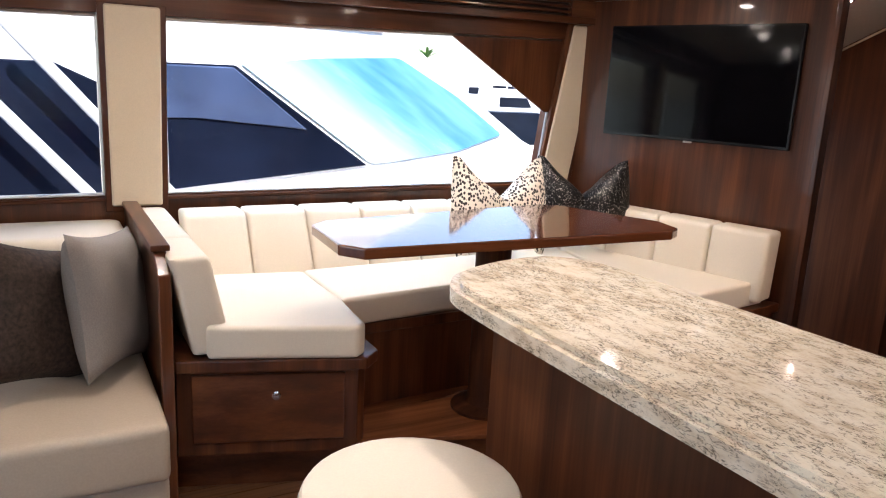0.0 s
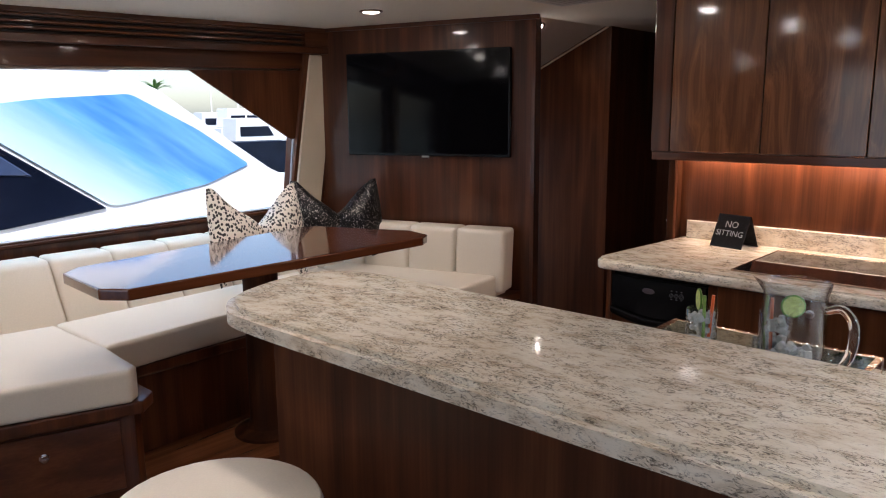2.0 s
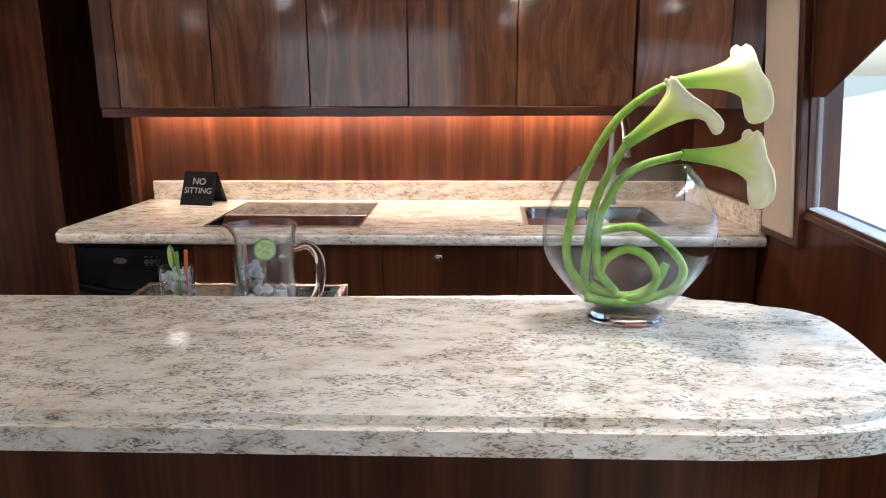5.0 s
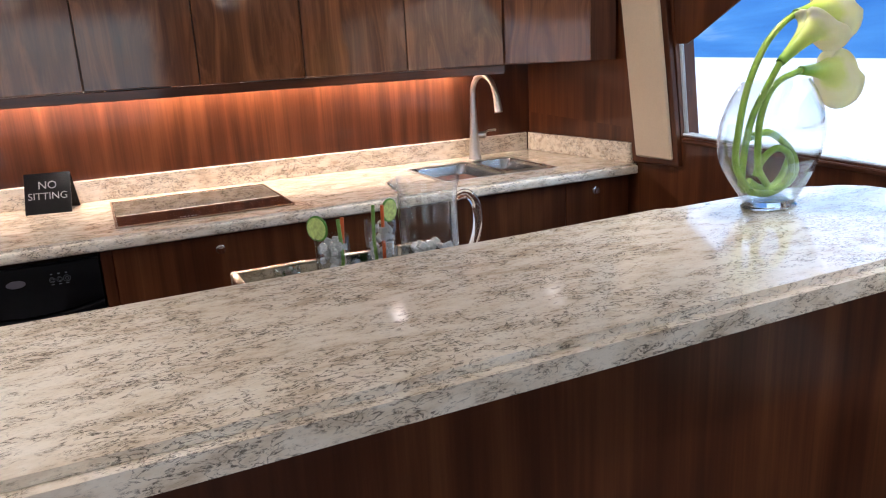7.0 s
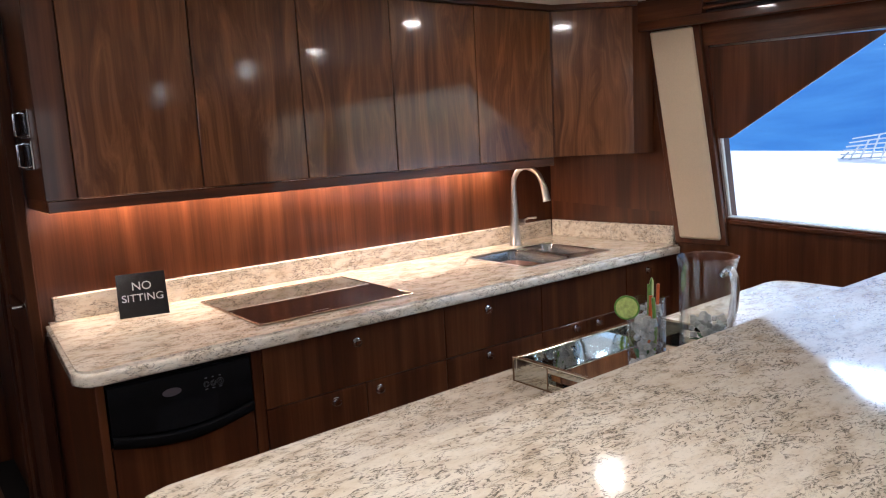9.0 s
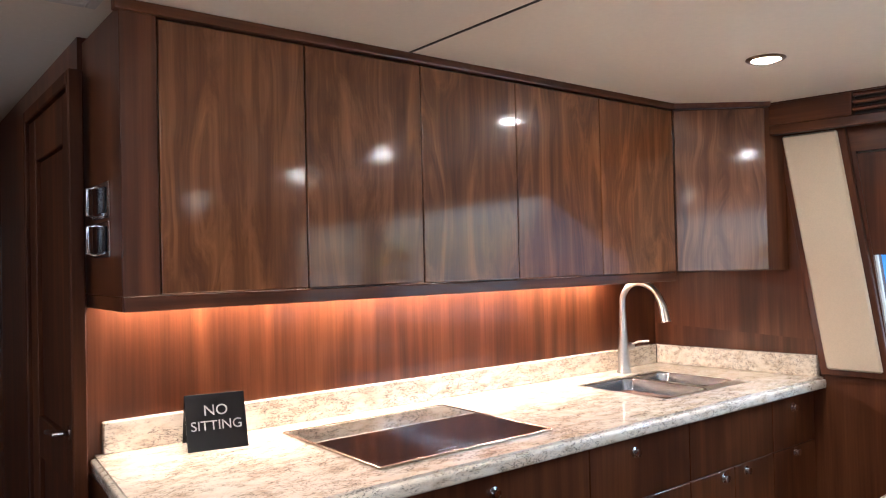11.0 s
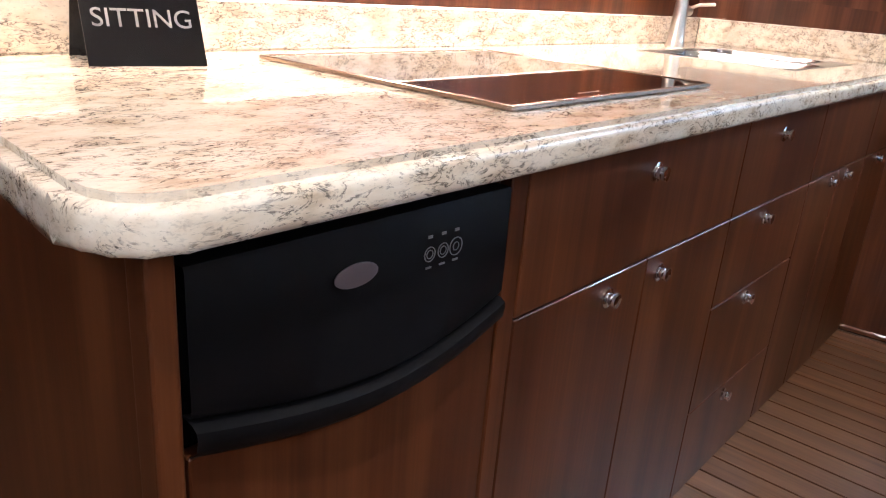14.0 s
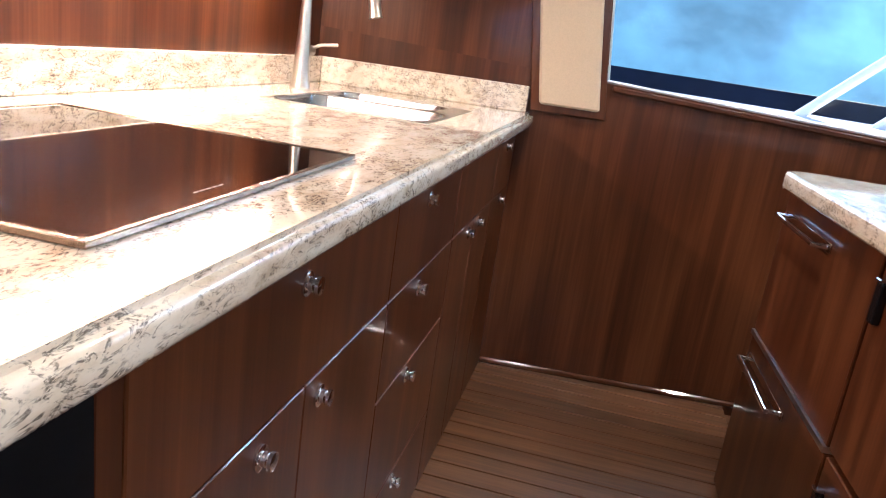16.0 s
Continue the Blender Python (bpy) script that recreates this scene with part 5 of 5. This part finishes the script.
lily([(0.0, 0.066, 0.045), (0.0, 0.100, 0.10), (0.0, 0.098, 0.165), (0.004, 0.076, 0.249), (0.008, 0.032, 0.328), (0.01, -0.018, 0.372), (0.012, -0.057, 0.391)], (0.10, -1.0, 0.10), 0.146, 0.13)
lily([(0.012, 0.07, 0.05), (0.012, 0.068, 0.10), (0.010, 0.063, 0.15), (0.0, 0.058, 0.20), (-0.012, 0.040, 0.25), (-0.02, 0.016, 0.298)], (-0.05, -0.78, 0.60), 0.140, 0.13)
lily([(-0.01, 0.02, 0.05), (-0.012, 0.05, 0.09), (-0.012, 0.055, 0.15), (-0.006, 0.045, 0.19), (0.0, 0.02, 0.235), (0.006, -0.02, 0.262), (0.01, -0.08, 0.277)], (0.06, -1.0, -0.06), 0.142, 0.16)
coil = thing("coiled_stem", (VX, VY, IT + 0.07), "green lily stems coiled under water", "flower stem")
for run in ([(0.02, 0.045, 0.148), (0.022, 0.012, 0.154), (0.024, -0.025, 0.150), (0.024, -0.078, 0.114), (0.020, -0.098, 0.076), (0.010, -0.072, 0.046), (-0.004, 0.003, 0.030), (-0.016, 0.071, 0.042)],
            [(-0.006, 0.050, 0.072), (-0.012, 0.040, 0.105), (-0.016, 0.006, 0.126), (-0.016, -0.030, 0.110), (-0.012, -0.046, 0.072), (-0.006, -0.025, 0.042), (0.006, 0.03, 0.034), (0.012, 0.066, 0.044)],
            [(0.012, -0.066, 0.094), (0.014, -0.050, 0.058), (0.006, -0.010, 0.040), (0.0, 0.035, 0.046), (0.0, 0.062, 0.062)]):
    bm = B()
    tube(bm, smooth_line([(x, y, z - 0.07) for x, y, z in run], 8), 0.0074, 10)
    local("stem", bm, M_stem, coil, "", True)

# ---- dinette ----
PZ = 0.17
bm = B()
prism(bm, [(0.265, 2.555), (1.50, 2.165), (3.04, 2.165), (2.66, 3.44), (0.265, 3.44)], 0, PZ - 0.02)
dais = tagged(part("dinette_platform", bm, M_wood_x), "raised walnut platform under the dinette", "platform")
bm = B()
prism(bm, [(0.262, 2.535), (1.50, 2.145), (3.045, 2.145), (2.66, 3.44), (0.262, 3.44)], PZ - 0.0195, PZ, 0.004, 2)
part("floor_board", bm, M_floorwood, dais, "glossy walnut platform floor")

bench = thing("dinette_bench", (1.5, 2.9, PZ), "cream leather dinette bench on a walnut base", "bench")
SB, ST = 0.535, 0.655
bm = B()
prism(bm, [(0.275, 2.455), (0.87, 2.275), (0.925, 2.345), (0.925, 2.60), (2.30, 2.66), (2.43, 2.13), (3.02, 2.225), (2.66, 3.43), (0.275, 3.43)], PZ + 0.0005, SB - 0.045)
part("base", bm, M_wood, bench)
bm = B()
prism(bm, [(0.268, 2.425), (0.885, 2.235), (0.955, 2.30), (0.955, 2.585), (2.27, 2.645), (2.40, 2.10), (3.03, 2.20), (2.66, 3.43), (0.268, 3.43)], SB - 0.0445, SB, 0.006, 2)
part("top_rail", bm, M_wood, bench)
_u = Vector((0.595, -0.18, 0)).normalized()
_w = Vector((-_u.y, _u.x, 0))
DRM = Matrix(((_u.x, _w.x, 0, 0.275), (_u.y, _w.y, 0, 2.455), (0, 0, 1, 0), (0, 0, 0, 1)))
bm = B()
box(bm, 0.05, -0.012, PZ + 0.05, 0.575, -0.0005, SB - 0.06, 0.003, DRM, 1)
drw = part("drawer", bm, M_wood_x, bench)
k = new("knob", KNOB)
k.parent = drw
k.matrix_parent_inverse = Matrix()
k.matrix_basis = DRM @ Matrix.Translation((0.335, -0.012, 0.395)) @ Matrix.Rotation(radians(90), 4, "Z")
for pts in ([(0.370, 2.40), (0.850, 2.235), (0.895, 2.275), (0.905, 2.555), (0.905, 3.02), (0.40, 3.10)], [(0.91, 2.56), (1.50, 2.630), (2.16, 2.655), (2.30, 2.78), (2.36, 3.12), (0.91, 3.04)], [(2.31, 2.76), (2.40, 2.14), (2.93, 2.22), (2.66, 3.14), (2.37, 3.12)]):
    bm = B()
    prism(bm, pts, SB + 0.001, ST, 0.022, 4)
    part("seat_cushion", bm, M_leather, bench, "", True)


def back_channel(p, q, inward, z0, z1, deep, lean, parent):
    """One padded channel of a backrest between two plan points, leaning away from the sitter."""
    p, q, inward = Vector((*p, 0)), Vector((*q, 0)), Vector((*inward, 0)).normalized()
    u = (q - p).normalized()
    L_ = (q - p).length
    b_ = B()
    box(b_, 0.001, 0, z0, L_ - 0.001, deep, z1, 0.026, None, 4)
    for v in b_.verts:
        f = (v.co.z - z0) / (z1 - z0)
        s = v.co.x / L_
        v.co.y += 0.012 * math.sin(math.pi * min(1, max(0, s))) ** 0.6 * (1 if v.co.y > deep * 0.6 else 0)
        v.co.y -= lean * f - 0.02 * math.sin(math.pi * f)
    m = Matrix(((u.x, inward.x, 0, p.x), (u.y, inward.y, 0, p.y), (0, 0, 1, 0), (0, 0, 0, 1)))
    bmesh.ops.transform(b_, matrix=m, verts=b_.verts)
    return part("back_channel", b_, M_leather, parent, "", True)


N = 8
for k in range(N):
    a, b = 0.43 + (2.62 - 0.43) * k / N, 0.43 + (2.62 - 0.43) * (k + 1) / N
    back_channel((a, 3.20 + 0.03 * k / N), (b, 3.20 + 0.03 * (k + 1) / N), (0, -1), 0.60, 0.895, 0.15, 0.17, bench)
for k in range(3):
    a, b = 2.42 + k * 0.33, 2.42 + (k + 1) * 0.33
    back_channel((0.325, a), (0.325, b), (1, 0), 0.545, 0.895, 0.13, 0.075, bench)
_e = Vector((2.965, 2.205))
_t = Vector((TVD.x, TVD.y))
for k in range(4):
    p, q = _e + _t * 0.285 * k, _e + _t * 0.285 * (k + 1)
    back_channel((p.x, p.y), (q.x, q.y), (-TVN.x, -TVN.y), 0.56, 0.893, 0.15, 0.03, bench)
# walnut divider at the aft end of the bench
div = thing("dinette_divider", (0.24, 2.9, 0), "walnut divider panel between sofa and dinette", "panel")
bm = B()
slab(bm, [(2.40, 0.0), (3.44, 0.0), (3.44, 0.90), (2.52, 0.90), (2.42, 0.84)], 0.042, Matrix.Translation((0.264, 0, 0)) @ Matrix.Rotation(radians(90), 4, "Z"), 0.004)
part("panel", bm, M_wood, div)
bm = B()
box(bm, 0.212, 2.50, 0.901, 0.275, 3.44, 0.922, 0.006, None, 2)
part("cap", bm, M_wood_y, div)

# table on its pedestal
table = thing("dining_table", (1.53, 2.40, PZ), "glossy mahogany dining table on a single pedestal", "table")
bm = B()
prism(bm, [(0.735, 2.145), (0.795, 2.065), (2.085, 2.035), (2.150, 2.070), (2.185, 2.215), (1.985, 2.665), (1.915, 2.70), (0.83, 2.545), (0.755, 2.475)], 0.937, 0.975, 0.007, 3)
part("tabletop", bm, M_mahogany, table)
bm = B()
lathe(bm, [(0.14, 0.0), (0.14, 0.012), (0.085, 0.03), (0.072, 0.06), (0.072, 0.70), (0.12, 0.745), (0.15, 0.766)], 36, Matrix.Translation((1.50, 2.41, PZ)))
part("pedestal", bm, M_wood_dull, table, "", True)


# bow-shaped cushions
def bow_cushion(m, w, h, thick, material, label):
    N_, K_ = 36, 14
    b_ = B()
    sheets = []
    for sg in (1, -1):
        rows = []
        for i in range(N_ + 1):
            u = -1 + 2 * i / N_
            hh = h * (0.14 + 0.86 * abs(u) ** 0.95) * (1 - 0.10 * max(0, abs(u) - 0.85) / 0.15)
            rows.append([])
            for k in range(K_ + 1):
                v = -1 + 2 * k / K_
                puff = thick * max(0, 1 - v * v) ** 0.55 * max(0.0, 1 - abs(u) ** 7) ** 0.5 * (0.45 + 0.75 * math.sin(math.pi * min(1, abs(u) * 0.85 + 0.12)))
                x = w * u * (1 - 0.07 * v * v * abs(u))
                rows[-1].append(b_.verts.new((x, sg * puff, hh * v + 0.02 * h * math.sin(9 * u + 3 * v))))
        sheets.append(rows)
        for p, q in zip(rows, rows[1:]):
            for k in range(K_):
                b_.faces.new((p[k], p[k + 1], q[k + 1], q[k]))
    bmesh.ops.remove_doubles(b_, verts=b_.verts[:], dist=0.0012)
    o = part("bow_cushion", b_, material, None, "", True)
    o.matrix_world = m
    return tagged(o, label, "cushion", "bow cushions on the bench")


bow_cushion(Matrix.Translation((1.86, 2.945, 0.925)) @ Euler((radians(-12), 0, radians(-6))).to_matrix().to_4x4(), 0.255, 0.268, 0.085, M_spots, "bow-shaped cushion in cream cloth with black spots")
bow_cushion(Matrix.Translation((2.43, 3.03, 0.915)) @ Euler((radians(-10), 0, radians(-24))).to_matrix().to_4x4(), 0.262, 0.258, 0.08, M_sequin, "bow-shaped cushion covered in black sequins")

# ---- television ----
tv = thing("television", TVM @ Matrix.Translation((0.628, 0, 1.553)), "flat black television on the walnut bulkhead", "television")
bm = B()
box(bm, -0.507, -0.030, -0.289, 0.507, -0.002, 0.289, 0.004, None, 1)
local("case", bm, M_black, tv)
bm = B()
box(bm, -0.495, -0.0325, -0.272, 0.495, -0.0305, 0.279)
local("screen", bm, M_screen, tv, "switched-off glossy black screen")
bm = B()
box(bm, -0.022, -0.034, -0.296, 0.022, -0.020, -0.287, 0.002, None, 1)
local("logo_tab", bm, M_steel, tv)

# ---- sofa aft of the divider, with cushions ----
sofa = thing("sofa", (-0.9, 2.7, 0), "long beige leather sofa along the port side", "sofa")
bm = B()
box(bm, -2.0, 2.16, 0.02, 0.205, 3.40, 0.26, 0.018, None, 3)
part("base", bm, M_sofa, sofa, "", True)
for a, b in ((-2.0, -0.905), (-0.90, 0.207)):
    bm = B()
    box(bm, a, 2.125, 0.262, b, 3.16, 0.455, 0.035, None, 4)
    part("seat_cushion", bm, M_sofa, sofa, "", True)
    bm = B()
    box(bm, a, 3.02, 0.40, b, 3.42, 0.85, 0.05, None, 4)
    part("back_cushion", bm, M_leather, sofa, "", True)


def throw_cushion(m, s, thick, material, label):
    N_ = 18
    b_ = B()
    for sg in (1, -1):
        rows = []
        for i in range(N_ + 1):
            u = -1 + 2 * i / N_
            rows.append([])
            for k in range(N_ + 1):
                v = -1 + 2 * k / N_
                pin = 1 - 0.10 * (1 - u * u) * v * v - 0.0
                pin2 = 1 - 0.10 * (1 - v * v) * u * u
                puff = thick * ((1 - u ** 4) * (1 - v ** 4)) ** 0.6 + 0.006 * math.sin(7 * u + 4 * v) * (1 - u * u) * (1 - v * v)
                rows[-1].append(b_.verts.new((s * u * pin2, sg * puff, s * v * pin)))
        for p, q in zip(rows, rows[1:]):
            for k in range(N_):
                b_.faces.new((p[k], p[k + 1], q[k + 1], q[k]))
    bmesh.ops.remove_doubles(b_, verts=b_.verts[:], dist=0.0012)
    o = part("throw_cushion", b_, material, None, "", True)
    o.matrix_world = m
    return tagged(o, label, "cushion", "cushions on the sofa")


throw_cushion(Matrix.Translation((0.095, 2.68, 0.700)) @ Euler((radians(-10), radians(8), radians(62))).to_matrix().to_4x4(), 0.245, 0.080, M_greywool, "square taupe grey cushion with piped edge")
throw_cushion(Matrix.Translation((-0.125, 2.62, 0.690)) @ Euler((radians(-14), radians(16), radians(40))).to_matrix().to_4x4(), 0.235, 0.085, M_fur, "square dark brown fur cushion")



# ---- bar stools ----
def bar_stool(x, y):
    t = thing("bar_stool", (x, y, 0), "round bar stool with cream leather seat and grey band", "stool", "stools at the bar")
    b_ = B()
    lathe(b_, [(0.17, 0.655), (0.220, 0.66), (0.222, 0.70), (0.216, 0.706)], 40)
    local("seat_band", b_, M_stoolband, t, "smooth grey seat band", True)
    b_ = B()
    lathe(b_, [(0.212, 0.700), (0.218, 0.712), (0.212, 0.722), (0.185, 0.729), (0.09, 0.733), (0.002, 0.734)], 40)
    local("seat", b_, M_leather, t, "", True)
    b_ = B()
    lathe(b_, [(0.032, 0.03), (0.032, 0.60), (0.06, 0.654)], 24)
    local("column", b_, M_chrome, t, "", True)
    b_ = B()
    lathe(b_, [(0.20, 0.0), (0.20, 0.008), (0.15, 0.018), (0.04, 0.03)], 40)
    local("base_plate", b_, M_chrome, t, "", True)
    return t


bar_stool(0.512, 1.12)
bar_stool(0.505, -0.39)

# ---- outside: the neighbouring boats and the harbour ----
bm = B()
prism(bm, [(-400, -400), (400, -400), (400, 400), (-400, 400)], -1.6, -1.5)
structure("water", bm, M_sea, "harbour water that reaches the horizon", "water")


def neighbour(name, side, label):
    """A moored motor yacht beside the windows: hull, deckhouse, dark side glass and a blue windscreen."""
    s = 1 if side == "port" else -1
    t = thing(name, (1.5, s * 7, -1.5), label, "boat")
    return t


yacht = neighbour("motor_yacht", "port", "white motor yacht moored alongside with dark windows")
Y0 = 6.0


def plate(nm, pts, y0, depth, mat, parent, lab=""):
    b_ = B()
    slab(b_, pts, depth, Matrix.Translation((0, y0, 0)), 0.01)
    return part(nm, b_, mat, parent, lab)


plate("hull", [(-9, -1.5), (8.5, -1.5), (10, 0.50), (5.4, 0.62), (-9, 0.30)], Y0 - 0.25, 4.0, M_white, yacht)
plate("deckhouse", [(-6, 0.1), (4.75, 0.3), (4.55, 0.75), (4.05, 0.98), (2.95, 1.72), (2.4, 1.95), (-6, 2.1)], Y0, 2.6, M_white, yacht)
plate("roof", [(-7, 1.98), (2.55, 1.88), (2.2, 2.20), (-7, 2.5)], Y0 - 0.03, 3.2, M_white, yacht)
sg = plate("side_window", [(0.36, 0.56), (0.75, 0.57), (2.43, 0.75), (1.30, 1.54), (0.36, 1.53)], Y0 - 0.03, 0.06, M_tint, yacht, "dark tinted side window")
# slate-blue plate laid over the upper part of the dark window
plate("upper_slate_part", [(0.37, 1.12), (1.0, 1.13), (1.88, 1.05), (1.28, 1.525), (0.37, 1.52)], Y0 - 0.045, 0.02, M_tint2, sg, "slate blue upper part of the side window")
sg = plate("side_window", [(-1.9, 0.52), (0.33, 0.55), (0.33, 1.36), (0.02, 1.50), (-1.9, 1.48)], Y0 - 0.03, 0.06, M_tint, yacht, "dark tinted side window")
for a in (-0.42, 0.12):
    b_ = B()
    tube(b_, [(a + 0.80, Y0 - 0.35, 0.40), (a - 0.46, Y0 - 0.35, 1.85)], 0.04, 10)
    part("stanchion", b_, M_white, yacht, "white sloping deck support", True)
# the pale reflections on this windscreen are part of its base colour
plate("windscreen", softened([(1.325, 1.555), (2.465, 0.765), (2.62, 0.775), (3.35, 0.88), (3.82, 1.03), (3.3, 1.37), (2.70, 1.68), (2.0, 1.635)], 0.03, 2), Y0 - 0.02, 0.05, M_blue, yacht, "blue windscreen, pale reflections painted into its colour")


def far_boat(x, y, ln, h, hull_mat):
    t = thing("moored_boat", (x, y, -1.5), "distant moored boat with white cabin", "boat", "boats across the harbour")
    b_ = B()
    prism(b_, [(x, y), (x + ln * 0.8, y), (x + ln, y + 1.0), (x + ln * 0.8, y + 2.0), (x, y + 2.0)], -1.52, -1.5 + h, 0.05, 1)
    part("hull", b_, hull_mat, t)
    b_ = B()
    slab(b_, [(x + ln * 0.1, -1.5 + h), (x + ln * 0.62, -1.5 + h), (x + ln * 0.45, -0.4 + h), (x + ln * 0.12, -0.4 + h)], 1.2, Matrix.Translation((0, y + 0.4, 0)), 0.04)
    part("cabin", b_, M_white, t)
    b_ = B()
    slab(b_, [(x + ln * 0.15, -1.25 + h), (x + ln * 0.52, -1.25 + h), (x + ln * 0.46, -0.8 + h), (x + ln * 0.15, -0.8 + h)], 0.03, Matrix.Translation((0, y + 0.375, 0)))
    part("window", b_, M_tint, t)
    b_ = B()
    tube(b_, [(x + ln * 0.3, y + 1.0, -0.4 + h), (x + ln * 0.3, y + 1.0, 1.0 + h)], 0.04, 6)
    part("mast", b_, M_white, t)


far_boat(18.6, 30, 5.0, 1.7, M_tint)
far_boat(14.5, 34, 4.5, 1.5, M_white)
far_boat(23.0, 38, 6.0, 2.2, M_white)
far_boat(17.0, 42, 7.0, 2.6, M_white)
far_boat(26.0, 46, 6.0, 2.0, M_tint)
palm = thing("palm_tree", (30.5, 60, -1.5), "distant green palm tree with drooping fronds", "tree")
bm = B()
tube(bm, smooth_line([(30.5, 60, -1.5), (30.6, 60, 1.0), (30.4, 60, 3.4)], 5), lambda u: 0.16 - 0.06 * u, 8)
part("trunk", bm, M_deck, palm)
bm = B()
for k in range(14):
    a = k * 2.4
    leaf(bm, Matrix.Translation((30.4, 60, 3.4)) @ Euler((0, -0.55 + 0.09 * (k % 7), a)).to_matrix().to_4x4(), 1.5, 0.30)
part("crown", bm, M_frond, palm, "spiky green fronds")

launch = neighbour("motor_launch", "star", "white launch moored alongside with a blue windscreen")
# side deck that rises towards the coaming
b_ = B()
v = [b_.verts.new(q) for q in ((-9, -3.0, 0.28), (13, -3.0, 0.34), (13, -7.4, 1.22), (-9, -7.4, 0.92), (-9, -3.0, -1.55), (13, -3.0, -1.55), (13, -7.4, -1.55), (-9, -7.4, -1.55))]
for q in ((0, 1, 2, 3), (7, 6, 5, 4), (0, 4, 5, 1), (1, 5, 6, 2), (2, 6, 7, 3), (3, 7, 4, 0)):
    b_.faces.new([v[i] for i in q])
part("hull", b_, M_white, launch)


def raked(nm, pts, y0, rake, mat, lab=""):
    """A panel that leans away from us as it rises."""
    b_ = B()
    slab(b_, pts, 0.05, Matrix.Translation((0, y0, 0)))
    for q in b_.verts:
        q.co.y -= rake * (q.co.z - 0.9)
    return part(nm, b_, mat, launch, lab)


# windscreen whose cloudy sky reflection is painted into the blue
raked("windscreen", [(2.75, 0.80), (10.5, 1.0), (8.2, 2.1), (5.5, 3.4), (2.6, 3.6)], -6.9, 1.1, M_blue2, "blue windscreen with sky reflections painted on")
raked("cabin_side", [(-5, 1.04), (2.6, 1.10), (2.5, 3.2), (-5, 3.2)], -6.7, 0.9, M_cyan)
raked("side_window", [(-4, 0.72), (2.3, 0.86), (2.4, 1.10), (-4, 1.04)], -6.5, 0.5, M_tint)
for a in (0.55, -0.15):
    b_ = B()
    tube(b_, [(a + 0.1, -6.3, 0.75), (a - 1.1, -6.3, 1.9)], 0.05, 10)
    part("stanchion", b_, M_white, launch, "", True)
# a building's gridded reflection in the windscreen, built as pale bars before it
reflected_lattice = thing("lattice_reflection", (4.0, -6.60, 0.9), "pale bars that stand in for a building's reflection in the windscreen", "building")
for k in range(9):
    b_ = B()
    tube(b_, [(3.35 + 0.11 * k, -6.60, 0.93 + 0.0 * k), (3.30 + 0.10 * k, -6.60, 1.34 - 0.0045 * k * k)], 0.010, 6)
    part("upright", b_, M_white, reflected_lattice)
for k in range(7):
    b_ = B()
    tube(b_, [(3.32, -6.60, 0.95 + 0.058 * k), (4.25 - 0.03 * k, -6.60, 0.94 + 0.042 * k)], 0.008, 6)
    part("beam", b_, M_white, reflected_lattice)

# ---- floor planks ----
def plank_mesh(L_, w):
    b_ = B()
    box(b_, 0, 0, -0.006, L_, w, 0.0, 0.0008, None, 1)
    me = bpy.data.meshes.new("plank")
    b_.to_mesh(me)
    b_.free()
    me.materials.append(M_teak)
    return me


PW, PG = 0.070, 0.006
_me = plank_mesh(0.90, PW)
y = -1.26
while y < 1.30:
    ob = new("plank", _me)
    ob.parent = floor
    ob.location = (1.600, y, 0.034)
    y += PW + PG
bm = B()
for j in range(66):
    yy = -1.60 + j * (PW + PG)
    box(bm, AFT, yy, -0.006, 4.55 if yy > 1.365 else 1.6, yy + PW, 0.0)
_far = part("plank_field", bm, M_teak, floor)
tagged(_far, "teak strip planking of the saloon floor", "", "", "stuff")
